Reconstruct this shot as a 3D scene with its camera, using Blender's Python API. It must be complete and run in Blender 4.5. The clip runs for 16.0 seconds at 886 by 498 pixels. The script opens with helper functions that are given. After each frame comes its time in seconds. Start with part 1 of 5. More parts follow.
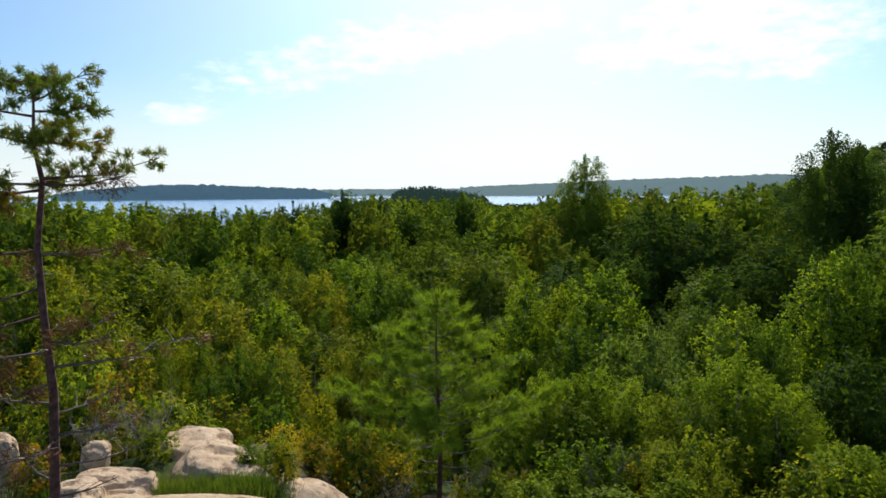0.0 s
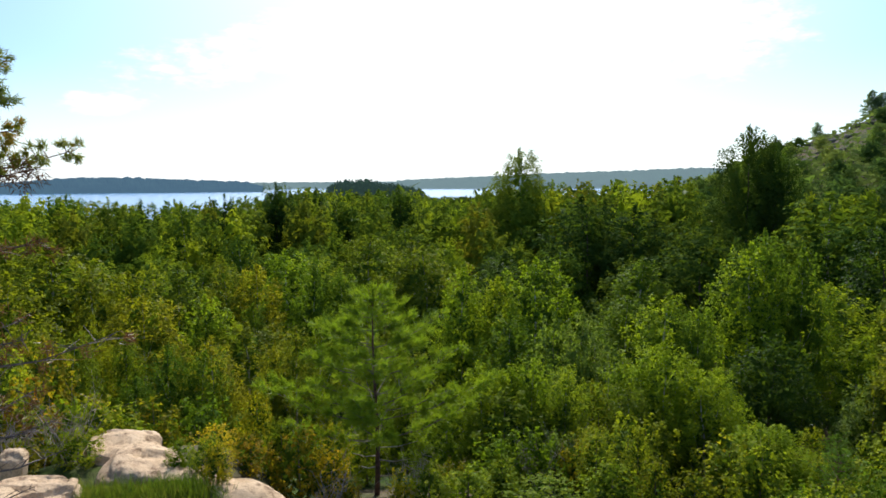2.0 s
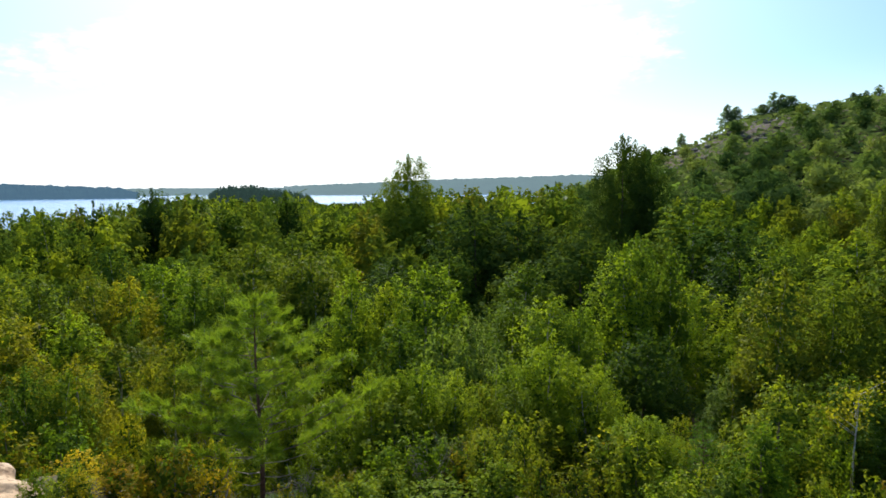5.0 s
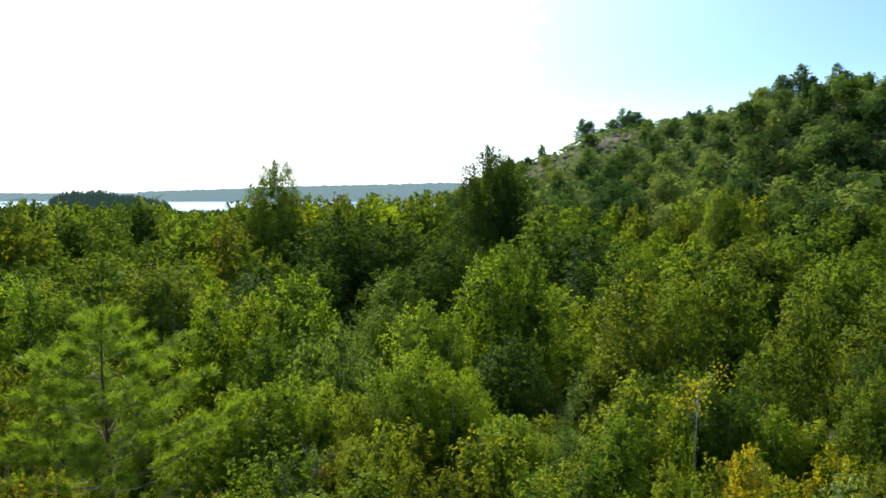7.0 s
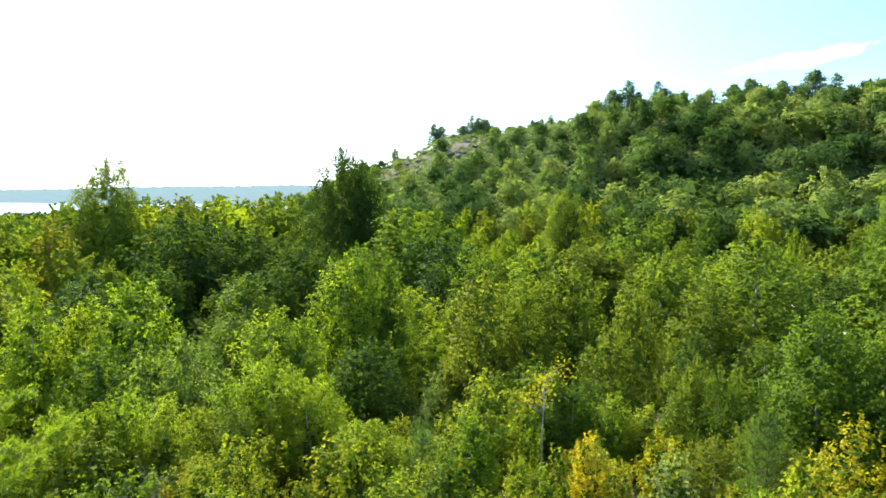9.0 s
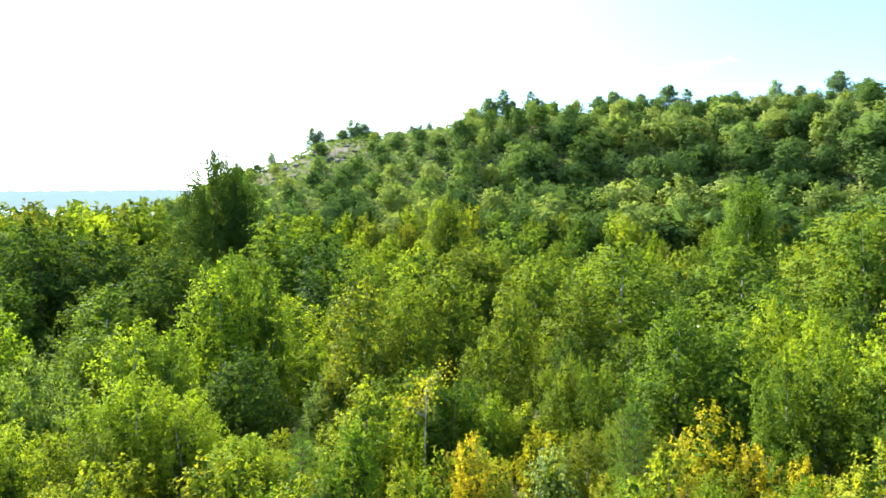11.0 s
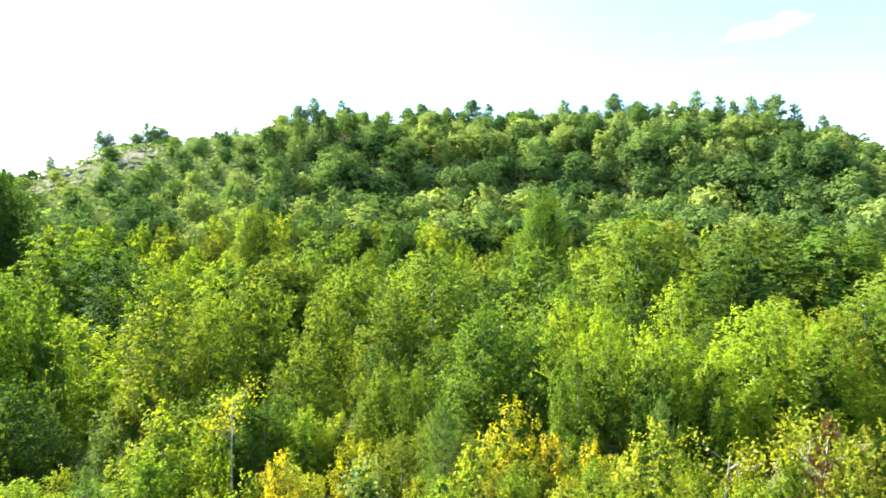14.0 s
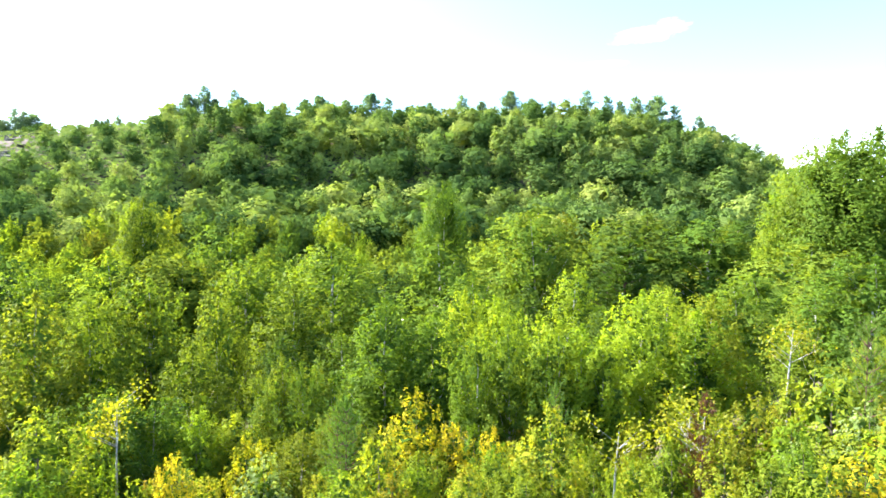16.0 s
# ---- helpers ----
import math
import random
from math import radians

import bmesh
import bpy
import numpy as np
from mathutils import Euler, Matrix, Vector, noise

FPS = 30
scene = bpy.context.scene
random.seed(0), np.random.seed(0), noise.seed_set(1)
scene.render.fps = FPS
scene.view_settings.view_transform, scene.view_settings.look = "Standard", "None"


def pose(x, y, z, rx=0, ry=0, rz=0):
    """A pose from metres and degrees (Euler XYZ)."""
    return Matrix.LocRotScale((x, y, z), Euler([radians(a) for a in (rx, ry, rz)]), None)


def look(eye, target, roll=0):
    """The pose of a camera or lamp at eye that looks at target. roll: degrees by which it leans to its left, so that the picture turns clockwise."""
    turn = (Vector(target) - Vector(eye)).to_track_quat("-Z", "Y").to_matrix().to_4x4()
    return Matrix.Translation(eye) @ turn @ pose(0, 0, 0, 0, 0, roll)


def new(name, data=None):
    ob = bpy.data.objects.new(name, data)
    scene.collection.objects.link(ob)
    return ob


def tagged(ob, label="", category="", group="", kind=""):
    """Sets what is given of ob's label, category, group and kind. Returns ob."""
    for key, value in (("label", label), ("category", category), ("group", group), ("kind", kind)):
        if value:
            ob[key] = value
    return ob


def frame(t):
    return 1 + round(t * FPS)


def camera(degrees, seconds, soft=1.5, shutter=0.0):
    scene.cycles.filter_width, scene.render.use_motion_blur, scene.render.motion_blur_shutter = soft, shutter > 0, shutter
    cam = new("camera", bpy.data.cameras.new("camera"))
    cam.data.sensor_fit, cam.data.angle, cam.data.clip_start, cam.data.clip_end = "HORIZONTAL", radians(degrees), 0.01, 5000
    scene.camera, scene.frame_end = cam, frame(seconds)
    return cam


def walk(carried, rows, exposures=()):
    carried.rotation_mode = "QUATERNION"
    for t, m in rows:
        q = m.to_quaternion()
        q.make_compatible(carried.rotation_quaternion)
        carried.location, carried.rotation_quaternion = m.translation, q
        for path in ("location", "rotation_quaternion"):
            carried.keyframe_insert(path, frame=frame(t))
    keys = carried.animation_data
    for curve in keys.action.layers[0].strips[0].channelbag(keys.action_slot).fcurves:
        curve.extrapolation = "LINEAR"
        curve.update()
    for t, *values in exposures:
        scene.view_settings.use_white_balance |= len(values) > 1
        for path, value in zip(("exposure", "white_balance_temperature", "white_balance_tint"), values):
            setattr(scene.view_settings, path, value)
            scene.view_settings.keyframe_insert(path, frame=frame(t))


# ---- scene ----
cam = camera(68.5, 16.0, soft=1.6)
PATH = [
    (0.0, 0.553, 0.208, 39.977, 84.85, 0.30, 0.00),
    (0.5, 0.558, 0.220, 39.973, 84.57, 0.57, -1.09),
    (1.0, 0.554, 0.216, 39.980, 84.24, 0.27, -2.44),
    (1.5, 0.569, 0.219, 39.976, 84.13, 0.21, -3.77),
    (2.0, 0.577, 0.220, 39.981, 84.21, 0.30, -5.55),
    (2.5, 0.578, 0.238, 39.975, 84.37, -0.09, -7.33),
    (3.0, 0.584, 0.241, 39.978, 84.58, -0.49, -9.13),
    (3.5, 0.587, 0.257, 39.981, 84.64, -0.01, -11.06),
    (4.0, 0.613, 0.269, 39.977, 84.64, 0.28, -13.27),
    (6.5, 0.699, 0.255, 39.961, 85.30, -0.02, -21.22),
    (7.0, 0.707, 0.338, 39.946, 85.31, -0.08, -26.58),
    (7.5, 0.742, 0.411, 39.958, 85.26, -0.49, -30.95),
    (8.0, 0.749, 0.391, 39.949, 85.35, -0.47, -33.97),
    (8.5, 0.770, 0.401, 39.934, 85.51, -0.40, -36.62),
    (9.0, 0.786, 0.421, 39.938, 85.64, -0.47, -39.33),
    (11.5, 0.885, 0.465, 39.918, 86.31, -0.20, -52.33),
    (12.0, 0.916, 0.464, 39.904, 86.47, -0.16, -54.99),
    (12.5, 0.982, 0.446, 39.920, 86.74, -0.61, -58.17),
    (13.0, 1.018, 0.434, 39.898, 87.18, -0.51, -61.50),
    (13.5, 1.047, 0.420, 39.887, 87.09, -0.14, -64.25),
    (14.0, 1.052, 0.415, 39.902, 86.99, 0.02, -66.03),
    (14.5, 1.071, 0.416, 39.880, 86.82, -0.34, -67.21),
    (15.0, 1.045, 0.421, 39.872, 86.97, -0.17, -69.70),
    (15.5, 1.050, 0.413, 39.871, 86.85, 0.33, -72.24),
    (16.0, 1.076, 0.418, 39.866, 86.50, -0.03, -74.80),
]

EXPOSURES = [(0.0, -0.02), (1.5, 0.22), (4.0, 0.36), (6.5, 0.5), (7.0, 0.65), (8.0, 1.3), (9.0, 1.6), (12.0, 2.15), (16.0, 2.45)]
walk(cam, [(r[0], pose(*r[1:])) for r in PATH], EXPOSURES)

# ---------------------------------------------------------------- light
SUN_AZ, SUN_EL = 8.0, 40.0        # clockwise from +y, above the horizon


def sky_world():
    w = bpy.data.worlds.new("sky")
    w.use_nodes = True
    scene.world = w
    n, l = w.node_tree.nodes, w.node_tree.links
    n.clear()
    out, bg = n.new("ShaderNodeOutputWorld"), n.new("ShaderNodeBackground")
    sky = n.new("ShaderNodeTexSky")
    sky.sky_type, sky.sun_disc = "NISHITA", False
    sky.sun_elevation, sky.sun_rotation = radians(SUN_EL), radians(SUN_AZ)
    sky.air_density, sky.dust_density, sky.ozone_density = 1.0, 1.0, 2.0
    def math_node(op, a, b2=None):
        q = n.new("ShaderNodeMath"); q.operation = op
        for k, v in enumerate((a, b2)):
            if v is None:
                continue
            if isinstance(v, (int, float)):
                q.inputs[k].default_value = v
            else:
                l.new(v, q.inputs[k])
        return q.outputs[0]

    tc, sep = n.new("ShaderNodeTexCoord"), n.new("ShaderNodeSeparateXYZ")
    l.new(tc.outputs["Generated"], sep.inputs[0])
    # bearing (left of +y) and height over the horizon, in degrees
    bearing = math_node("MULTIPLY", math_node("ARCTAN2", math_node("MULTIPLY", sep.outputs["X"], -1.0), sep.outputs["Y"]), 57.296)
    height = math_node("MULTIPLY", math_node("ARCSINE", sep.outputs["Z"]), 57.296)
    mp = n.new("ShaderNodeMapping"); mp.inputs["Scale"].default_value = (1.0, 1.0, 2.6)
    l.new(tc.outputs["Generated"], mp.inputs[0])
    no = n.new("ShaderNodeTexNoise")
    no.inputs["Scale"].default_value, no.inputs["Detail"].default_value, no.inputs["Roughness"].default_value = 7.0, 7, 0.58
    l.new(mp.outputs[0], no.inputs["Vector"])
    fine = n.new("ShaderNodeTexNoise")
    fine.inputs["Scale"].default_value, fine.inputs["Detail"].default_value, fine.inputs["Roughness"].default_value = 26.0, 6, 0.6
    l.new(mp.outputs[0], fine.inputs["Vector"])
    grain = math_node("ADD", math_node("MULTIPLY", math_node("SUBTRACT", no.outputs[0], 0.5), 2.6), math_node("MULTIPLY", math_node("SUBTRACT", fine.outputs[0], 0.5), 2.6))

    def cloud(az, el, half_w, half_h, slope):
        """A wisp of fair-weather cloud: soft, long and torn at its edge."""
        u = math_node("DIVIDE", math_node("SUBTRACT", bearing, az), half_w)
        v = math_node("SUBTRACT", height, math_node("MULTIPLY", math_node("SUBTRACT", bearing, az), slope))
        v = math_node("DIVIDE", math_node("SUBTRACT", v, el), half_h)
        near = math_node("SUBTRACT", 1.0, math_node("ADD", math_node("MULTIPLY", u, u), math_node("MULTIPLY", v, v)))
        m = n.new("ShaderNodeMapRange"); m.interpolation_type = "SMOOTHSTEP"
        m.inputs["From Min"].default_value, m.inputs["From Max"].default_value = 0.0, 1.7
        l.new(math_node("ADD", near, grain), m.inputs["Value"])
        return m.outputs[0]

    veil = None
    for spec in ((8.0, 11.0, 14.0, 2.7, -0.20), (-18.0, 11.3, 7.5, 1.7, 0.03), (-24.0, 12.5, 13.0, 4.6, 0.0), (-4.0, 13.6, 7.0, 1.6, -0.1), (21.5, 6.2, 3.5, 1.0, 0.0), (17.0, 9.0, 2.6, 0.7, 0.0),
                 (-68.0, 10.8, 6.0, 0.7, -0.1), (-88.0, 12.0, 2.6, 0.32, -0.05), (-92.0, 14.2, 3.6, 0.9, -0.1), (-30.0, 17.0, 9.0, 1.6, -0.05), (-110.0, 19.0, 12.0, 2.0, 0.05), (60.0, 16.0, 14.0, 3.0, 0.0), (140.0, 24.0, 30.0, 6.0, 0.0)):
        c = cloud(*spec)
        veil = c if veil is None else math_node("MAXIMUM", veil, c)
    mix = n.new("ShaderNodeMixRGB")
    mix.inputs[2].default_value = (17.0, 17.3, 17.5, 1)
    l.new(math_node("MULTIPLY", veil, 0.85), mix.inputs[0])
    # the wide white aureole that thin high haze draws round the sun
    dot = n.new("ShaderNodeVectorMath"); dot.operation = "DOT_PRODUCT"
    dot.inputs[1].default_value = (math.sin(radians(SUN_AZ)) * math.cos(radians(SUN_EL)), math.cos(radians(SUN_AZ)) * math.cos(radians(SUN_EL)), math.sin(radians(SUN_EL)))
    l.new(tc.outputs["Generated"], dot.inputs[0])
    pos = n.new("ShaderNodeMath"); pos.operation = "MAXIMUM"; pos.inputs[1].default_value = 0.0
    l.new(dot.outputs["Value"], pos.inputs[0])
    pw = n.new("ShaderNodeMath"); pw.operation = "POWER"; pw.inputs[1].default_value = 6.0
    l.new(pos.outputs[0], pw.inputs[0])
    glow = n.new("ShaderNodeMixRGB"); glow.blend_type = "ADD"; glow.inputs[0].default_value = 1.0
    gk = n.new("ShaderNodeMixRGB"); gk.blend_type = "MULTIPLY"; gk.inputs[0].default_value = 1.0; gk.inputs[2].default_value = (8.2, 8.2, 8.2, 1)
    l.new(pw.outputs[0], gk.inputs[1])
    clear = n.new("ShaderNodeMixRGB"); clear.blend_type = "MULTIPLY"; clear.inputs[0].default_value = 1.0; clear.inputs[2].default_value = (0.98, 1.31, 1.56, 1)
    l.new(sky.outputs[0], clear.inputs[1]); l.new(clear.outputs[0], glow.inputs[1]); l.new(gk.outputs[0], glow.inputs[2])
    l.new(glow.outputs[0], mix.inputs[1])
    # the pale layer of moist air along the horizon
    low = n.new("ShaderNodeMapRange"); low.interpolation_type = "SMOOTHSTEP"
    low.inputs["From Min"].default_value, low.inputs["From Max"].default_value = -0.02, 0.18
    low.inputs["To Min"].default_value, low.inputs["To Max"].default_value = 0.92, 0.0
    l.new(sep.outputs["Z"], low.inputs["Value"])
    pale = n.new("ShaderNodeMixRGB"); pale.inputs[2].default_value = (12.0, 12.8, 13.2, 1)
    l.new(low.outputs[0], pale.inputs[0]); l.new(mix.outputs[0], pale.inputs[1]); l.new(pale.outputs[0], bg.inputs[0])
    bg.inputs[1].default_value = 0.08
    l.new(bg.outputs[0], out.inputs[0])


sky_world()
sun = new("sun", bpy.data.lights.new("sun", "SUN"))
sun.data.energy, sun.data.angle, sun.data.color = 5.0, radians(0.5), (1.0, 0.95, 0.86)
_a, _e = radians(SUN_AZ), radians(SUN_EL)
sun.matrix_world = look((300 * math.sin(_a) * math.cos(_e), 300 * math.cos(_a) * math.cos(_e), 40 + 300 * math.sin(_e)), (0, 0, 40))


# ---------------------------------------------------------------- materials
def material(name):
    m = bpy.data.materials.new(name)
    m.use_nodes = True
    m.node_tree.nodes.clear()
    out = m.node_tree.nodes.new("ShaderNodeOutputMaterial")
    return m, m.node_tree.nodes, m.node_tree.links, out


def noise_node(n, l, scale, detail=4, rough=0.6, kind="Object"):
    tc, no = n.new("ShaderNodeTexCoord"), n.new("ShaderNodeTexNoise")
    no.inputs["Scale"].default_value, no.inputs["Detail"].default_value, no.inputs["Roughness"].default_value = scale, detail, rough
    l.new(tc.outputs[kind], no.inputs["Vector"])
    return no


def ramp_node(n, l, src, stops):
    r = n.new("ShaderNodeValToRGB")
    e = r.color_ramp.elements
    while len(e) < len(stops):
        e.new(0.5)
    for q, (p, c) in zip(e, stops):
        q.position, q.color = p, (*c, 1)
    l.new(src, r.inputs[0])
    return r


def leaf_material(name, stops, gloss=0.035, glow=0.5, rough=0.42, vary=0.34, mottle=0.24, through_tint=(1.5, 1.46, 0.42)):
    """Leaves: each one takes its own colour, each tree its own cast; light shines through."""
    m, n, l, out = material(name)
    geo, info, att = n.new("ShaderNodeNewGeometry"), n.new("ShaderNodeObjectInfo"), n.new("ShaderNodeAttribute")
    att.attribute_name = "tone"
    a = n.new("ShaderNodeMath"); a.operation = "ADD"
    l.new(info.outputs["Random"], a.inputs[0]); l.new(att.outputs["Fac"], a.inputs[1])
    fr = n.new("ShaderNodeMath"); fr.operation = "FRACT"; l.new(a.outputs[0], fr.inputs[0])
    s1 = n.new("ShaderNodeMath"); s1.operation = "MULTIPLY"; s1.inputs[1].default_value = 1 - vary
    l.new(fr.outputs[0], s1.inputs[0])
    s2 = n.new("ShaderNodeMath"); s2.operation = "MULTIPLY_ADD"; s2.inputs[1].default_value = vary
    l.new(geo.outputs["Random Per Island"], s2.inputs[0]); l.new(s1.outputs[0], s2.inputs[2])
    # finer leaves within each spray
    vo = n.new("ShaderNodeTexVoronoi"); vo.inputs["Scale"].default_value = 6.5
    l.new(geo.outputs["Position"], vo.inputs["Vector"])
    sc = n.new("ShaderNodeSeparateColor"); l.new(vo.outputs["Color"], sc.inputs[0])
    s3 = n.new("ShaderNodeMath"); s3.operation = "MULTIPLY_ADD"; s3.inputs[1].default_value = mottle
    l.new(sc.outputs[0], s3.inputs[0])
    s4 = n.new("ShaderNodeMath"); s4.operation = "SUBTRACT"; s4.inputs[1].default_value = mottle / 2
    l.new(s2.outputs[0], s4.inputs[0]); l.new(s4.outputs[0], s3.inputs[2])
    bump = n.new("ShaderNodeBump"); bump.inputs["Strength"].default_value, bump.inputs["Distance"].default_value = 0.45, 0.12
    l.new(vo.outputs["Distance"], bump.inputs["Height"])
    r = ramp_node(n, l, s3.outputs[0], stops)
    d, t, g = n.new("ShaderNodeBsdfDiffuse"), n.new("ShaderNodeBsdfTranslucent"), n.new("ShaderNodeBsdfGlossy")
    g.inputs["Roughness"].default_value = rough
    g.inputs["Color"].default_value = (0.9, 0.95, 1.0, 1)
    l.new(r.outputs[0], d.inputs[0]); l.new(bump.outputs[0], d.inputs["Normal"]); l.new(bump.outputs[0], t.inputs["Normal"])
    warm = n.new("ShaderNodeMixRGB"); warm.blend_type = "MULTIPLY"; warm.inputs[0].default_value = 1.0
    warm.inputs[2].default_value = (*through_tint, 1)
    l.new(r.outputs[0], warm.inputs[1]); l.new(warm.outputs[0], t.inputs[0])
    m1, m2 = n.new("ShaderNodeMixShader"), n.new("ShaderNodeMixShader")
    m1.inputs[0].default_value = glow
    # the waxy skin shines most at a glancing angle
    fres, wax = n.new("ShaderNodeFresnel"), n.new("ShaderNodeMath")
    fres.inputs[0].default_value, wax.operation, wax.inputs[1].default_value = 1.38, "MULTIPLY", gloss
    l.new(fres.outputs[0], wax.inputs[0]); l.new(wax.outputs[0], m2.inputs[0])
    l.new(d.outputs[0], m1.inputs[1]); l.new(t.outputs[0], m1.inputs[2])
    l.new(m1.outputs[0], m2.inputs[1]); l.new(g.outputs[0], m2.inputs[2]); l.new(m2.outputs[0], out.inputs[0])
    return m


def bark_material(name, c1, c2, scale=6.0):
    m, n, l, out = material(name)
    no = noise_node(n, l, scale)
    r = ramp_node(n, l, no.outputs[0], [(0.35, c1), (0.65, c2)])
    b = n.new("ShaderNodeBsdfPrincipled"); b.inputs["Roughness"].default_value = 0.9
    bp = n.new("ShaderNodeBump"); bp.inputs["Strength"].default_value = 0.5
    l.new(no.outputs[0], bp.inputs["Height"]); l.new(bp.outputs[0], b.inputs["Normal"])
    l.new(r.outputs[0], b.inputs["Base Color"]); l.new(b.outputs[0], out.inputs[0])
    return m


LEAF_STOPS = {
    "birch_bright": [(0.0, (0.133, 0.208, 0.018)), (0.5, (0.197, 0.272, 0.023)), (0.9, (0.243, 0.295, 0.025)), (1.0, (0.268, 0.315, 0.030))],
    "birch_green": [(0.0, (0.055, 0.108, 0.019)), (0.55, (0.101, 0.162, 0.020)), (1.0, (0.160, 0.204, 0.025))],
    "birch_dark": [(0.0, (0.029, 0.060, 0.017)), (0.6, (0.054, 0.094, 0.017)), (1.0, (0.083, 0.122, 0.020))],
    "birch_olive": [(0.0, (0.080, 0.120, 0.014)), (0.5, (0.131, 0.172, 0.021)), (0.85, (0.163, 0.181, 0.022)), (1.0, (0.178, 0.198, 0.024))],
    "birch_yellow": [(0.0, (0.120, 0.157, 0.014)), (0.5, (0.183, 0.203, 0.019)), (1.0, (0.293, 0.264, 0.024))],
}
LEAF = {k: leaf_material("leaf_" + k, v) for k, v in LEAF_STOPS.items()}
# the same foliage where whole sprays stand for leaves too small to tell apart
SPRAY = {k: leaf_material("spray_" + k, [(q, tuple(c * 0.95 for c in rgb)) for q, rgb in v], 0.006, 0.38, vary=0.22, mottle=0.14, through_tint=(1.738, 1.552, 0.695)) for k, v in LEAF_STOPS.items()}
LEAF.update({
    "willow": leaf_material("leaf_silver", [(0.0, (0.085, 0.140, 0.025)), (0.6, (0.147, 0.206, 0.057)), (1.0, (0.293, 0.340, 0.164))], gloss=0.02),
    "yellow": leaf_material("leaf_autumn_yellow", [(0.0, (0.16, 0.20, 0.014)), (0.3, (0.32, 0.29, 0.018)), (0.65, (0.52, 0.40, 0.028)), (1.0, (0.62, 0.42, 0.035))]),
    "orange": leaf_material("leaf_autumn_orange", [(0.0, (0.10, 0.14, 0.014)), (0.5, (0.17, 0.17, 0.016)), (0.85, (0.30, 0.21, 0.020)), (1.0, (0.36, 0.15, 0.022))]),
    # the hill's three leaf colours carry extra blue for the haze before it
    "maple": leaf_material("leaf_maple_hazed", [(0.0, (0.144, 0.194, 0.048)), (0.5, (0.241, 0.282, 0.066)), (0.9, (0.240, 0.267, 0.071)), (1.0, (0.229, 0.254, 0.076))], 0.0, 0.34, vary=0.2, mottle=0.12, through_tint=(1.317, 1.463, 0.753)),
    "hill_mix": leaf_material("leaf_hillside_hazed", [(0.0, (0.085, 0.133, 0.035)), (0.4, (0.149, 0.210, 0.049)), (0.75, (0.229, 0.276, 0.067)), (1.0, (0.260, 0.289, 0.074))], 0.0, 0.34, vary=0.2, mottle=0.12, through_tint=(1.317, 1.463, 0.753)),
    "oak_shade": leaf_material("leaf_oak_hazed", [(0.0, (0.050, 0.091, 0.026)), (0.6, (0.091, 0.143, 0.037)), (1.0, (0.140, 0.194, 0.049))], 0.0, 0.34, vary=0.2, mottle=0.12, through_tint=(1.203, 1.337, 0.753)),
})
SPRAY["willow"] = LEAF["willow"]
# shade inside the crowns, put into a darker, dull leaf colour that passes little light
INNER_SHADE = leaf_material("inner_shade_leaves", [(0.0, (0.043, 0.079, 0.015)), (1.0, (0.085, 0.134, 0.020))], 0.0, 0.3)
LEAF["green"] = leaf_material("leaf_shrub_green", [(0.0, (0.085, 0.152, 0.015)), (0.5, (0.144, 0.217, 0.018)), (1.0, (0.214, 0.261, 0.023))])
LEAF["lime"] = leaf_material("leaf_shrub", [(0.0, (0.122, 0.169, 0.018)), (0.5, (0.196, 0.242, 0.023)), (0.88, (0.270, 0.285, 0.028)), (1.0, (0.416, 0.327, 0.037))])
NEEDLE = leaf_material("pine_needles", [(0.0, (0.108, 0.190, 0.026)), (0.5, (0.175, 0.258, 0.032)), (0.9, (0.26, 0.30, 0.036)), (1.0, (0.55, 0.28, 0.03))], gloss=0.02, glow=0.5)
NEEDLE_BLUE = leaf_material("blue_green_needles", [(0.0, (0.06, 0.12, 0.03)), (0.6, (0.10, 0.18, 0.04)), (1.0, (0.16, 0.22, 0.05))], gloss=0.03, glow=0.4)
# ridge pines: needle colour lightened and blued to hold the distance haze
NEEDLE_HAZED = leaf_material("hazed_needles", [(0.0, (0.11, 0.18, 0.12)), (0.6, (0.18, 0.27, 0.175)), (1.0, (0.24, 0.325, 0.20))], gloss=0.03, glow=0.4)
NEEDLE_HEMLOCK = leaf_material("hemlock_needles", [(0.0, (0.034, 0.072, 0.015)), (0.6, (0.062, 0.108, 0.020)), (1.0, (0.105, 0.145, 0.028))], gloss=0.03, glow=0.4)
NEEDLE_JACK = leaf_material("jack_pine_needles", [(0.0, (0.085, 0.14, 0.03)), (0.5, (0.15, 0.20, 0.036)), (0.8, (0.22, 0.22, 0.036)), (1.0, (0.40, 0.20, 0.045))], gloss=0.03, glow=0.35)
NEEDLE_DEAD = leaf_material("dead_needles", [(0.0, (0.09, 0.05, 0.028)), (1.0, (0.20, 0.10, 0.05))], glow=0.2)
GRASS = leaf_material("grass_blades", [(0.0, (0.06, 0.11, 0.02)), (0.6, (0.11, 0.17, 0.03)), (1.0, (0.28, 0.25, 0.09))], glow=0.35)
BARK_BIRCH = bark_material("birch_bark", (0.22, 0.19, 0.16), (0.55, 0.52, 0.48), 9)
BARK_DARK = bark_material("dark_bark", (0.05, 0.035, 0.028), (0.13, 0.09, 0.07), 14)
BARK_PINE = bark_material("pine_bark", (0.055, 0.027, 0.021), (0.17, 0.08, 0.058), 18)
DRY_TWIG = bark_material("bleached_twig_bark", (0.22, 0.17, 0.14), (0.42, 0.35, 0.30), 10)
TWIG = bark_material("dead_twig_bark", (0.09, 0.065, 0.055), (0.20, 0.155, 0.13), 10)


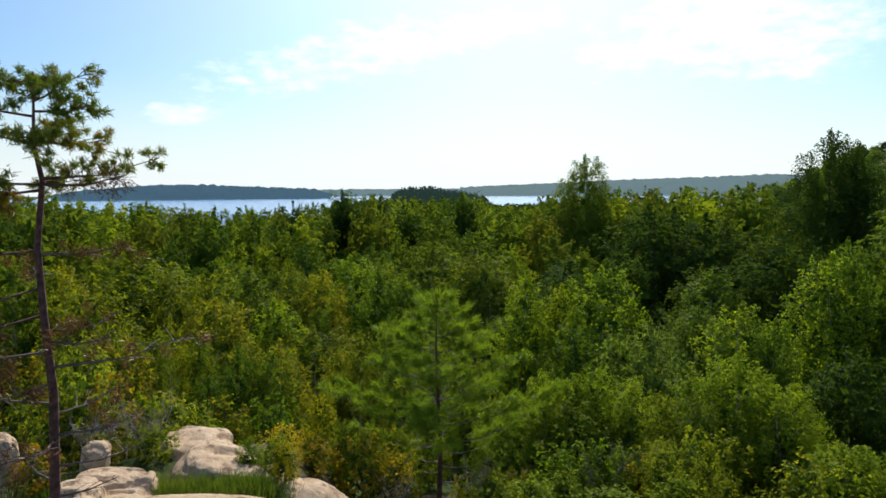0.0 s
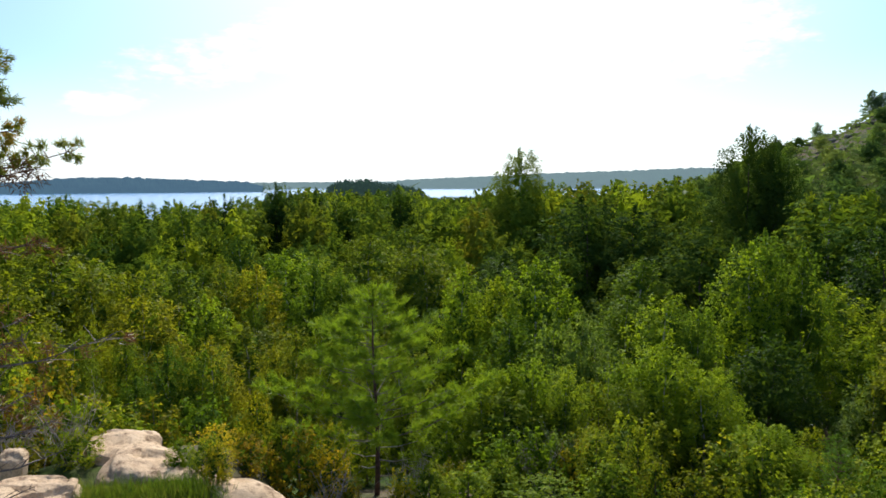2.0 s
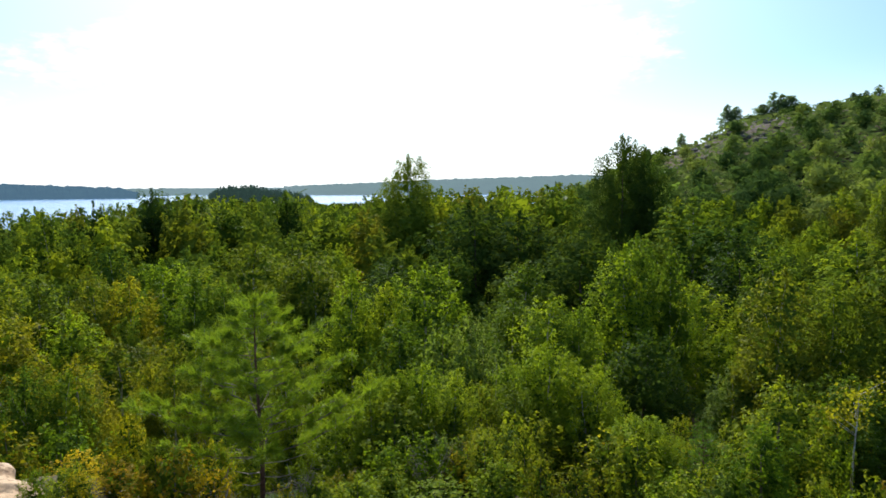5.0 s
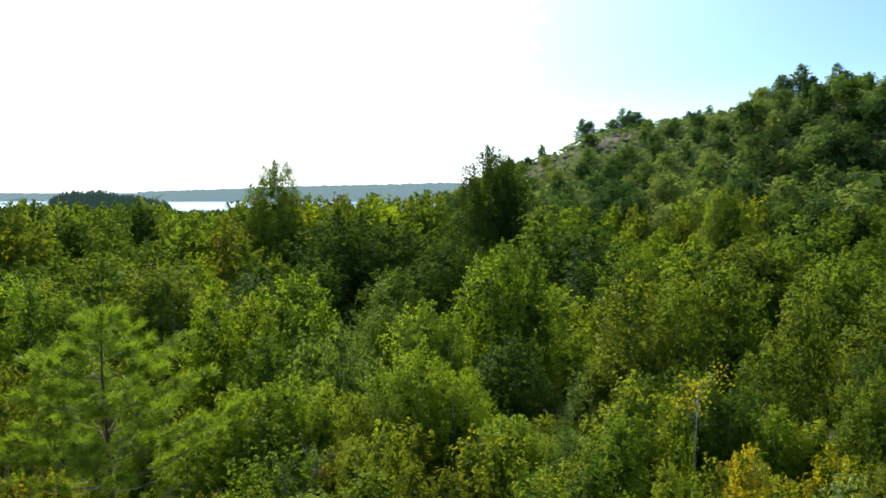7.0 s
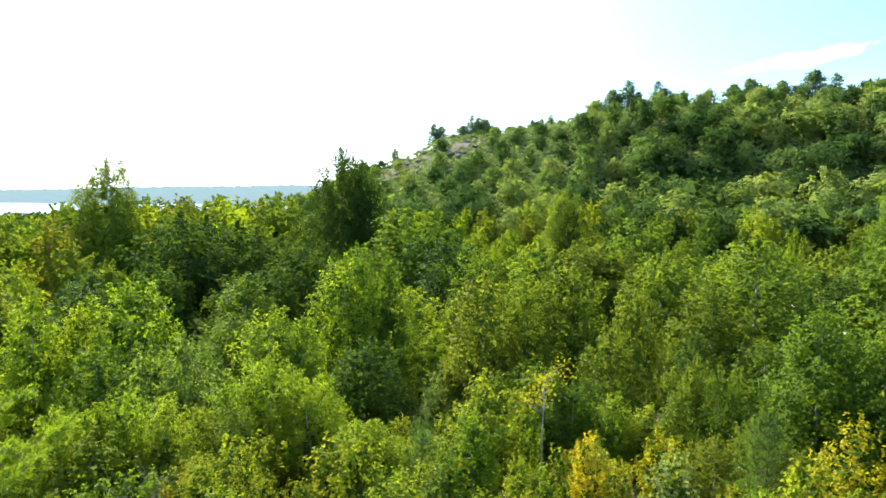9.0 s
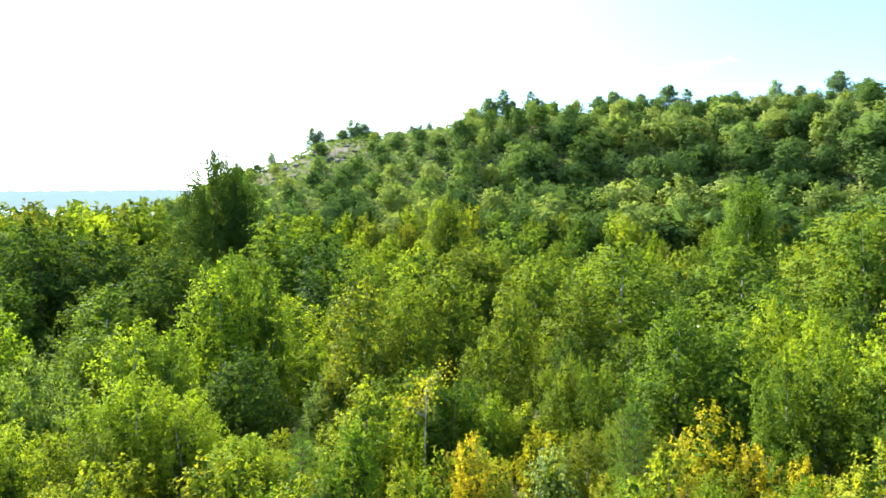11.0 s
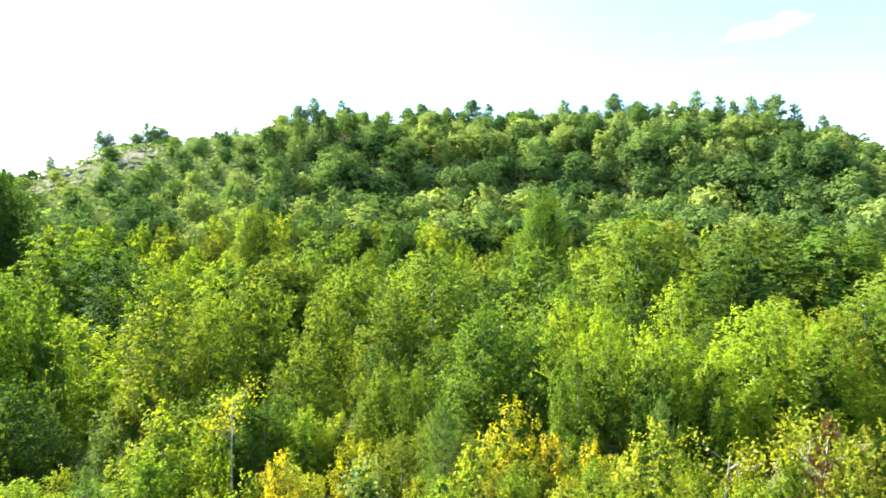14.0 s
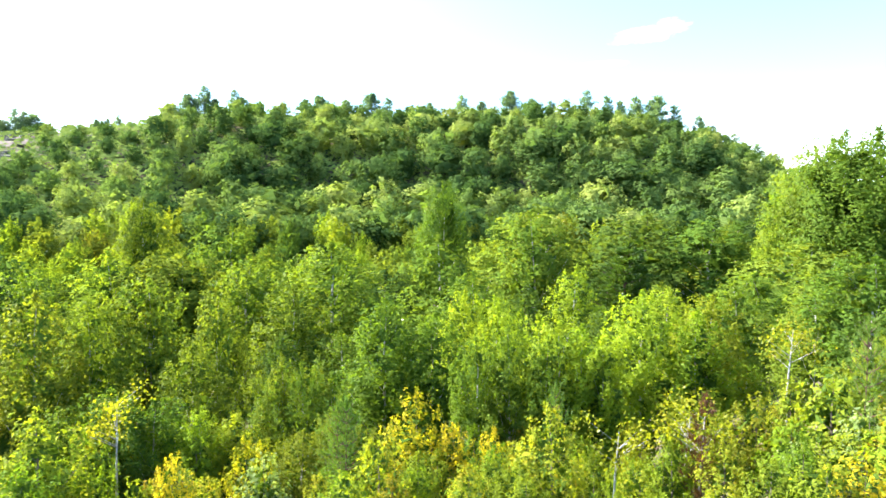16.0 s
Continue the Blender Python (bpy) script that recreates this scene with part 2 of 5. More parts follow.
def granite(name="pink_granite", tint=1.0):
    """Weathered granite: blotched, speckled and cracked; tint lowers its warmth and lightness."""
    m, n, l, out = material(name)
    b = n.new("ShaderNodeBsdfPrincipled"); b.inputs["Roughness"].default_value = 0.85
    b.inputs["Specular IOR Level"].default_value = 0.25 if tint == 1 else 0.05
    big, fine, crack = noise_node(n, l, 1.6, 6, 0.65), noise_node(n, l, 60, 3, 0.7), noise_node(n, l, 4.5, 8, 0.7)
    r = ramp_node(n, l, big.outputs[0], [(0.30, (0.34, 0.21, 0.125)), (0.42, (0.58, 0.41, 0.26)), (0.68, (0.70, 0.53, 0.36))])
    mx = n.new("ShaderNodeMixRGB"); mx.blend_type = "MULTIPLY"; mx.inputs[0].default_value = 0.55
    rf = ramp_node(n, l, fine.outputs[0], [(0.3, (0.45, 0.42, 0.40)), (0.6, (1.0, 1.0, 1.0))])
    l.new(r.outputs[0], mx.inputs[1]); l.new(rf.outputs[0], mx.inputs[2])
    if tint < 1:
        for q in r.color_ramp.elements:
            q.color = (q.color[0] * tint, q.color[1] * (tint + 0.08), q.color[2] * (tint + 0.16), 1)
    m2 = n.new("ShaderNodeMixRGB"); m2.blend_type = "MULTIPLY"; m2.inputs[0].default_value = 0.8
    rc = ramp_node(n, l, crack.outputs[0], [(0.36, (0.26, 0.20, 0.16)), (0.46, (1.0, 1.0, 1.0))])
    l.new(mx.outputs[0], m2.inputs[1]); l.new(rc.outputs[0], m2.inputs[2])
    bp = n.new("ShaderNodeBump"); bp.inputs["Strength"].default_value, bp.inputs["Distance"].default_value = 0.9, 0.07
    l.new(crack.outputs[0], bp.inputs["Height"]); l.new(bp.outputs[0], b.inputs["Normal"])
    l.new(m2.outputs[0], b.inputs["Base Color"]); l.new(b.outputs[0], out.inputs[0])
    return m


def earth():
    """Forest floor: litter, moss and dry grass, with bare granite where the hill is open."""
    m, n, l, out = material("forest_floor")
    b = n.new("ShaderNodeBsdfPrincipled"); b.inputs["Roughness"].default_value = 0.95
    b.inputs["Specular IOR Level"].default_value = 0.05
    fine, mid = noise_node(n, l, 3.0, 8, 0.7), noise_node(n, l, 0.35, 6, 0.6)
    r1 = ramp_node(n, l, fine.outputs[0], [(0.3, (0.05, 0.04, 0.025)), (0.5, (0.12, 0.09, 0.06)), (0.7, (0.22, 0.17, 0.12))])
    r2 = ramp_node(n, l, fine.outputs[0], [(0.3, (0.02, 0.04, 0.010)), (0.7, (0.07, 0.10, 0.025))])
    k = ramp_node(n, l, mid.outputs[0], [(0.42, (0, 0, 0)), (0.55, (1, 1, 1))])
    mx = n.new("ShaderNodeMixRGB"); l.new(k.outputs[0], mx.inputs[0]); l.new(r1.outputs[0], mx.inputs[1]); l.new(r2.outputs[0], mx.inputs[2])
    att = n.new("ShaderNodeAttribute"); att.attribute_name = "bare"
    rockn = noise_node(n, l, 0.4, 10, 0.75)
    rr = ramp_node(n, l, rockn.outputs[0], [(0.32, (0.07, 0.06, 0.05)), (0.46, (0.12, 0.100, 0.088)), (0.6, (0.17, 0.142, 0.125)), (0.75, (0.22, 0.182, 0.16))])
    cut = n.new("ShaderNodeMath"); cut.operation = "ADD"; l.new(att.outputs["Fac"], cut.inputs[0]); l.new(mid.outputs[0], cut.inputs[1])
    ck = ramp_node(n, l, cut.outputs[0], [(0.80, (0, 0, 0)), (0.92, (1, 1, 1))])
    m3 = n.new("ShaderNodeMixRGB"); l.new(ck.outputs[0], m3.inputs[0]); l.new(mx.outputs[0], m3.inputs[1]); l.new(rr.outputs[0], m3.inputs[2])
    bp = n.new("ShaderNodeBump"); bp.inputs["Strength"].default_value, bp.inputs["Distance"].default_value = 0.8, 0.15
    l.new(fine.outputs[0], bp.inputs["Height"]); l.new(bp.outputs[0], b.inputs["Normal"])
    l.new(m3.outputs[0], b.inputs["Base Color"]); l.new(b.outputs[0], out.inputs[0])
    return m


def lake_water():
    m, n, l, out = material("lake_water")
    b = n.new("ShaderNodeBsdfPrincipled")
    b.inputs["Base Color"].default_value, b.inputs["Roughness"].default_value, b.inputs["IOR"].default_value = (0.10, 0.24, 0.46, 1), 0.18, 1.33
    no = noise_node(n, l, 0.05, 6, 0.7)
    bp = n.new("ShaderNodeBump"); bp.inputs["Strength"].default_value, bp.inputs["Distance"].default_value = 0.35, 2.0
    l.new(no.outputs[0], bp.inputs["Height"]); l.new(bp.outputs[0], b.inputs["Normal"]); l.new(b.outputs[0], out.inputs[0])
    return m


def hazed_forest(name, base, air, k):
    """Wooded hills kilometres off: dark forest, the haze before it put in as emission."""
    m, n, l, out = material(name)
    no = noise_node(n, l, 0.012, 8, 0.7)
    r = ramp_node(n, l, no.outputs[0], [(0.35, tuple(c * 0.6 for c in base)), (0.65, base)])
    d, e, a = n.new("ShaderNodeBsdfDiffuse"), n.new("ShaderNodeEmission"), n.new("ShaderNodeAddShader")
    # bluish glow of the surface itself, in place of hazy air
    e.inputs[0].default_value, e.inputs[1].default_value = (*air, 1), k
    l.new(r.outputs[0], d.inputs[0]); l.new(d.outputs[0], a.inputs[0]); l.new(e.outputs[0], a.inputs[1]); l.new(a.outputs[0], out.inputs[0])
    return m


GRANITE, GREY_GRANITE, EARTH, WATER = granite(), granite("grey_granite", 0.27), earth(), lake_water()
FAR_NEAR = hazed_forest("hazed_forest_near", (0.018, 0.032, 0.026), (0.10, 0.20, 0.33), 0.5)
FAR_POINT = hazed_forest("hazed_forest_point", (0.03, 0.055, 0.03), (0.07, 0.13, 0.12), 0.25)
FAR_FAR = hazed_forest("hazed_forest_far", (0.025, 0.045, 0.032), (0.185, 0.265, 0.31), 0.74)


# ---------------------------------------------------------------- mesh helpers
class Geo:
    """Gathers tubes, leaves and needles into one mesh."""

    def __init__(self):
        self.v, self.f, self.count, self.tone, self.n, self.inner = [], [], 0, [], [], 0

    def add(self, v, f, tone=0.0, n=None):
        v = np.asarray(v, float)
        self.n.append(np.zeros((len(v), 3)) if n is None else n)
        self.v.append(v)
        self.f.append(np.asarray(f, int) + self.count)
        self.tone.append(np.full(len(v), tone))
        self.count += len(v)

    def tube(self, path, radii, sides=6):
        path = np.asarray(path, float)
        ring = np.arange(sides) * 2 * math.pi / sides
        rows = []
        for i, (p, r) in enumerate(zip(path, radii)):
            d = path[min(i + 1, len(path) - 1)] - path[max(i - 1, 0)]
            d = d / (np.linalg.norm(d) + 1e-9)
            a = np.cross(d, (0.31, 0.95, 0.05) if abs(d[2]) > 0.9 else (0, 0, 1.0))
            a /= np.linalg.norm(a) + 1e-9
            b = np.cross(d, a)
            rows.append(p + r * (np.cos(ring)[:, None] * a + np.sin(ring)[:, None] * b))
        n = len(path)
        f = [(i * sides + j, i * sides + (j + 1) % sides, (i + 1) * sides + (j + 1) % sides, (i + 1) * sides + j) for i in range(n - 1) for j in range(sides)]
        self.add(np.concatenate(rows), f)

    def leaves(self, at, face, size, rng, tone=0.0, loose=0.55, slim=0.72, simple=False, turn=0.8):
        """Pointed leaves at the given places, their faces turned about the given ways; simple ones have three corners."""
        n = len(at)
        k = face + rng.normal(size=(n, 3)) * loose
        k /= np.linalg.norm(k, axis=1)[:, None] + 1e-9
        u = np.cross(k, rng.normal(size=(n, 3))); u /= np.linalg.norm(u, axis=1)[:, None] + 1e-9
        v = np.cross(k, u)
        s = (size * rng.uniform(0.6, 1.35, n))[:, None]
        if simple:
            q = np.stack([at - u * s * 0.5 + v * s * 0.42, at + u * s * 0.62, at - u * s * 0.3 - v * s * 0.5], 1)
        else:
            q = np.stack([at - u * s * 0.5, at + v * s * 0.5 * slim + k * s * 0.1, at + u * s * 0.5, at - v * s * 0.5 * slim + k * s * 0.1], 1)
        c = q.shape[1]
        # each leaf shades partly by its own turn and partly by the way its spray faces
        way = face / (np.linalg.norm(face, axis=1)[:, None] + 1e-9)
        own = np.where(((k * way).sum(1) < 0)[:, None], -k, k)
        way = way + turn * own
        way /= np.linalg.norm(way, axis=1)[:, None] + 1e-9
        turned = (np.cross(q[:, 1] - q[:, 0], q[:, 2] - q[:, 0]) * way).sum(1) < 0
        q[turned] = q[turned][:, ::-1]
        self.add(q.reshape(-1, 3), np.arange(c * n).reshape(n, c), tone, np.repeat(way, c, 0))

    def needles(self, at, way, length, wide, rng, per, spread=0.6, stray=0.12):
        """Tufts of slender needles that fan out round a twig's way."""
        at, way = np.repeat(np.asarray(at, float), per, 0), np.repeat(np.asarray(way, float), per, 0)
        n = len(at)
        d = way + rng.normal(size=(n, 3)) * spread
        d /= np.linalg.norm(d, axis=1)[:, None] + 1e-9
        s = np.cross(d, rng.normal(size=(n, 3))); s /= np.linalg.norm(s, axis=1)[:, None] + 1e-9
        at = at + rng.normal(size=(n, 3)) * length * stray
        ln = (length * rng.uniform(0.7, 1.2, n))[:, None]
        q = np.stack([at - s * wide / 2, at + s * wide / 2, at + d * ln], 1)
        self.add(q.reshape(-1, 3), np.arange(3 * n).reshape(n, 3))

    def mesh(self, name, mat, smooth=False, tone=False, soft=False, matte=None):
        m = bpy.data.meshes.new(name)
        fs = []
        for f in self.f:
            fs.extend(f.tolist())
        m.from_pydata(np.concatenate(self.v).tolist(), [], fs)
        if tone:
            m.attributes.new("tone", "FLOAT", "POINT").data.foreach_set("value", np.concatenate(self.tone))
        m.materials.append(mat)
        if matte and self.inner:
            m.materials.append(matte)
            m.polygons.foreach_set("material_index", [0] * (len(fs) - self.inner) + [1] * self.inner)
        if smooth or soft:
            m.polygons.foreach_set("use_smooth", [True] * len(m.polygons))
        m.update()
        if soft:
            m.normals_split_custom_set_from_vertices(np.concatenate(self.n).tolist())
        return m


def part(name, mesh, parent, label=""):
    ob = new(name, mesh)
    ob.parent = parent
    return tagged(ob, label)


# ---------------------------------------------------------------- the lie of the land
LAKE = 8.0
RIDGE = 215.0
NEAR_R = (0, 3, 6, 8, 12, 16, 20, 30, 50, 80, 120, 200, 400, 800, 1000, 1200, 5000)
NEAR_Z = (38.4, 37.9, 36.6, 35.6, 34.2, 32.7, 31.6, 30.2, 28.2, 26.4, 25, 22.5, 17.5, 12.5, 9, 2, 2)
CREST_AZ = (-126, -116, -110, -104, -99, -95, -87, -80, -68, -60, -55, -48, -42, -39, -37, -33, -28, -24, -18)
CREST_EL = (-4, -3, -0.6, 1.4, 3.8, 5.6, 7.3, 7.5, 7.2, 7.3, 7.1, 6.0, 5.2, 4.7, 3.6, 2.1, -0.6, -2.6, -5)


def smooth01(x):
    x = np.clip(x, 0, 1)
    return x * x * (3 - 2 * x)


def land(x, y):
    """Height of the ground: a lookout, a wooded valley that falls to a lake, and a rocky hill to one side."""
    r = np.hypot(x, y)
    az = np.degrees(np.arctan2(-x, y))
    z = np.interp(r, NEAR_R, NEAR_Z)
    # the ledge of bare rock beside the lookout
    k = smooth01((az - 2) / 10) * smooth01((75 - az) / 15)
    z = z + k * (np.interp(r, (0, 6, 7, 10, 12.5, 16, 20), (38.4, 36.6, 36.3, 36.2, 34.9, 32.9, 31.6)) - np.interp(r, (0, 6, 7, 10, 12.5, 16, 20), (38.4, 36.6, 36.1, 34.9, 34.0, 32.7, 31.6)))
    # the shore bends in to the left of the view
    k = smooth01((az - 7) / 5) * smooth01((100 - az) / 20)
    z = z - k * np.interp(r, (110, 200, 400, 600, 700, 900), (0, 3, 6, 7, 9, 9))
    # the slope climbs again past the valley's near end
    k = smooth01((-88 - az) / 24) * smooth01((az + 175) / 30)
    z = z + k * np.interp(r, (0, 6, 12, 20, 40, 70, 110, 160), (0, 0.2, 1.8, 3.6, 4.5, 3.5, 1, 0))
    # the hill
    crest = 40 + RIDGE * np.tan(np.radians(np.interp(az, CREST_AZ, CREST_EL)))
    side = smooth01((az + 126) / 12) * smooth01((-16 - az) / 8)
    # its middle slope is steep, with a gentler foot
    bank = smooth01((-50 - az) / 7)
    up = (1 - bank) * smooth01((r - 95) / (RIDGE - 95)) + bank * np.interp(r, (95, 130, 152, 166, 188, 202, 215), (0, 0.13, 0.25, 0.55, 0.87, 0.97, 1))
    up = up * np.where(r > RIDGE, 1 - smooth01((r - RIDGE) / 260), 1)
    z = z + side * up * np.maximum(crest - np.interp(RIDGE, NEAR_R, NEAR_Z), 0)
    # behind the lookout the rock goes on level
    back = smooth01((np.abs(az) - 120) / 30)
    z = z + back * (38.6 - z) * np.interp(r, (0, 4, 600, 1500), (0, 1, 1, 0))
    z = np.where((r > 3900) | ((r > 1500) & (np.abs(az) > 60)), np.maximum(z, 12), z)
    return z + 0.25 * np.sin(x * 0.21 + 1) * np.cos(y * 0.17) * smooth01((r - 10) / 20)


def land_at(x, y):
    return float(land(np.array([x], float), np.array([y], float))[0])


def build_ground():
    radii = np.concatenate([[0.0], np.linspace(0.8, 14, 26), 14 * np.power(4990 / 14.0, np.arange(1, 91) / 90)])
    count = 288
    ang = np.arange(count) * 2 * math.pi / count
    rr, aa = np.meshgrid(radii, ang, indexing="ij")
    x, y = -rr * np.sin(aa), rr * np.cos(aa)
    z = land(x, y)
    rough = np.array([noise.noise(Vector((px * 0.5, py * 0.5, 0))) + 0.5 * noise.noise(Vector((px * 1.7, py * 1.7, 3))) for px, py in zip(x.ravel(), y.ravel())]).reshape(x.shape)
    z = z + rough * np.interp(rr, (0, 3, 8, 100, 250), (0.0, 0.05, 0.12, 0.5, 1.6))
    v = np.stack([x, y, z], -1).reshape(-1, 3)
    f = [(i * count + j, i * count + (j + 1) % count, (i + 1) * count + (j + 1) % count, (i + 1) * count + j) for i in range(len(radii) - 1) for j in range(count)]
    m = bpy.data.meshes.new("ground")
    m.from_pydata(v.tolist(), [], f)
    az = np.degrees(np.arctan2(-x, y))
    bare = 0.60 * smooth01((az + 58) / 10) * smooth01((-33 - az) / 3) * smooth01((rr - np.interp(az, (-58, -47, -43, -34), (203, 198, 182, 180))) / 8) * smooth01((300 - rr) / 40)
    bare = np.maximum(bare, 0.42 * smooth01((8.5 - rr) / 3))
    m.attributes.new("bare", "FLOAT", "POINT").data.foreach_set("value", bare.ravel())
    m.polygons.foreach_set("use_smooth", [True] * len(m.polygons))
    m.materials.append(EARTH)
    return tagged(new("ground", m), "brown forest floor with moss, dry grass and bare granite", "ground", kind="structure")


build_ground()


def build_lake():
    g = Geo()
    count = 96
    ang = np.radians(np.linspace(-75, 75, count))
    v = [(r * math.sin(a), r * math.cos(a), LAKE) for r in (560, 1500, 2600, 4100) for a in ang]
    g.add(v, [(i * count + j, (i + 1) * count + j, (i + 1) * count + j + 1, i * count + j + 1) for i in range(3) for j in range(count - 1)])
    return tagged(new("water", g.mesh("water", WATER)), "bright blue lake water rippled by light wind", "lake", kind="structure")


build_lake()


def far_hills(name, az0, az1, r, heights, mat, label, rag):
    """A long wooded hill on the far shore, with a ragged skyline of crowns."""
    g = Geo()
    n = int((az1 - az0) / 0.09)
    azs = np.linspace(az0, az1, n)
    hs = np.interp(np.linspace(0, 1, n), np.linspace(0, 1, len(heights)), heights)
    rows = []
    steps = 9
    for i, (a, h) in enumerate(zip(azs, hs)):
        for k in range(steps):
            u = k / (steps - 1)
            rad = r + u * 420
            jag = rag * (noise.noise(Vector((a * 2.3, u * 3, r))) + 0.45 * noise.noise(Vector((a * 11, u * 9, r))) + 0.2 * noise.noise(Vector((a * 37, u * 17, r)))) * (0.4 + u)
            z = LAKE - 1 + (h - LAKE) * math.sin(u * math.pi / 2) ** 0.8 + (jag if k else 0)
            rows.append((-rad * math.sin(radians(a)), rad * math.cos(radians(a)), z))
        rad = r + 700
        rows.append((-rad * math.sin(radians(a)), rad * math.cos(radians(a)), LAKE - 1))
    m = steps + 1
    g.add(rows, [(i * m + k, i * m + k + 1, (i + 1) * m + k + 1, (i + 1) * m + k) for i in range(n - 1) for k in range(m - 1)])
    return tagged(new(name, g.mesh(name, mat)), label, "hill", kind="structure")


far_hills("backdrop_hill_1", 9.8, 31, 2700, (30, 52, 55, 58, 60, 64, 67, 71, 72, 72, 70, 65, 58, 52, 44, 30), FAR_NEAR, "wooded hill on the far lake shore, blue haze added as a glow", 5)
far_hills("backdrop_hill_2", -4, 14, 4000, (58, 52, 51, 52, 50, 44), FAR_FAR, "low wooded hill beyond the lake, haze added as a glow", 4)
far_hills("backdrop_hill_3", -48, -1.5, 3500, (112, 112, 112, 112, 112, 110, 119, 110, 104, 98, 87, 78, 70, 58), FAR_FAR, "blue-green wooded ridge beyond the lake, haze added as a glow", 5)

# ---------------------------------------------------------------- tree kinds
def outline(u, base, belly, dome):
    """Half-width of a crown at the share u of its height."""
    low = np.clip((u - base) / (belly - base), 0, 1) ** 0.6
    high = np.clip(1 - np.clip((u - belly) / (1.02 - belly), 0, 1) ** dome, 0, 1) ** 0.75
    return np.where(u < belly, 0.32 + 0.68 * low, high)


def grow(rng, h, w, base, belly, sprays, leaves, size, simple, loose=0.42, dome=2.0, shell=0.45, ragged=1.0, plump=1.0, core=1, climb=1.0, turn=0.8, girth=1.9):
    """A broadleaf tree: trunk, limbs that climb to its sprays, and leaves gathered in those pointed sprays."""
    wood, crown = Geo(), Geo()
    ts = np.linspace(0, 1, 7)
    lean, wob = rng.normal(size=2) * 0.02 * h, rng.normal(size=(7, 2)) * 0.008 * h
    trunk = np.stack([lean[0] * ts ** 2 + wob[:, 0] * ts, lean[1] * ts ** 2 + wob[:, 1] * ts, ts * h * 0.93], 1)
    r0 = 0.010 * h + 0.012 * min(h, 1)
    wood.tube(trunk, r0 * (1 - 0.93 * ts), 6)
    axis = lambda u: np.stack([np.interp(u, ts, trunk[:, 0]), np.interp(u, ts, trunk[:, 1])], -1)
    # sprays stand closer together where the crown is wide
    grid = np.linspace(base, 0.94, 200)
    mass = np.cumsum(outline(grid, base, belly, dome) + 0.12)
    u = np.interp((np.arange(sprays) + rng.random(sprays)) / sprays * mass[-1], mass, grid)
    th = np.arange(sprays) * 2.4 + rng.uniform(-0.5, 0.5, sprays)
    lobes = 1 + ragged * (0.13 * np.sin(2 * th + 4 * u + rng.uniform(0, 6)) + 0.09 * np.sin(3 * th - 9 * u + rng.uniform(0, 6)))
    reach = rng.uniform(0.78, 1.0, sprays) * lobes
    reach = np.where(rng.random(sprays) < 0.25, reach * rng.uniform(0.35, 0.8, sprays), reach)
    reach = np.where(rng.random(sprays) < 0.07 * ragged, 1.14 * lobes, reach)
    rad = 0.5 * w * outline(u, base, belly, dome) * reach
    mid = np.stack([rad * np.cos(th), rad * np.sin(th), u * h], 1)
    mid[:, :2] += axis(u)
    fat = w * (0.035 + 0.05 * outline(u, base, belly, dome)) * rng.uniform(0.7, 1.35, sprays) * plump
    for k in range(0, sprays, max(1, sprays // 20)):
        foot = max(u[k] - 0.5 * rad[k] / w - 0.06, base * 0.6)
        p0 = np.array([*axis(np.array(foot)), foot * h * 0.97])
        p1 = (p0 + mid[k]) / 2 + np.array([0, 0, -0.02 * h])
        wood.tube([p0, p1, mid[k]], np.array([0.36, 0.22, 0.08]) * r0 * (1.1 - u[k]), 3)
    share = fat ** 2
    pick = rng.choice(sprays, leaves, p=share / share.sum())
    off = rng.normal(size=(leaves, 3))
    off /= np.linalg.norm(off, axis=1)[:, None]
    off *= (rng.random(leaves) ** shell)[:, None] * 1.3
    # each spray narrows towards its tip, which points up and out
    along = rng.uniform(-0.9, 1.0, leaves)
    slim = np.where(along > 0, 1 - 0.72 * along, 1 - 0.35 * along ** 2)
    tip = np.stack([0.55 * np.cos(th[pick]), 0.55 * np.sin(th[pick]), np.full(leaves, 1.25)], 1) * climb
    at = mid[pick] + (off * slim[:, None] + tip * along[:, None]) * fat[pick][:, None]
    out = np.stack([np.cos(th[pick]), np.sin(th[pick]), 0.25 + 0.9 * (u[pick] - belly)], 1)
    face = 0.7 * out + 0.55 * off + np.array([0, 0, 0.35])
    n2 = leaves // 40
    q = rng.uniform(0.76, 0.985, n2)
    at[:n2] = np.concatenate([axis(q), (q * h)[:, None]], 1) + rng.normal(size=(n2, 3)) * (0.13 * w) * (1.1 - q)[:, None]
    at[:, 2] = np.clip(at[:, 2], 0.02 * h, 1.01 * h)
    crown.leaves(at, face, size, rng, loose=loose, simple=simple, turn=turn)
    # oversized inner leaves, added to block light and shade the crown from within
    inner = np.repeat(np.arange(sprays), core)
    hub = mid[inner] * np.array([0.5, 0.5, 0.93]) + rng.normal(size=(len(inner), 3)) * fat[inner][:, None] * 0.3
    crown.leaves(hub, rng.normal(size=hub.shape), fat[inner] * girth, rng, loose=0.2, simple=True)
    crown.inner = len(hub)
    return wood, crown


H0, W0 = 7.5, 3.2          # the size at which each pattern tree is built


def pattern(seed, leaves, size, base=0.08, belly=0.33, sprays=60, simple=True, h=H0, w=W0, dome=2.0, loose=0.42, shell=0.45, ragged=1.0, core=2, climb=0.7, plump=1.35, turn=0.9, girth=1.3):
    return grow(np.random.default_rng(seed), h, w, base, belly, sprays, leaves, size, simple, loose, dome, shell, ragged, plump, core, climb, turn, girth)


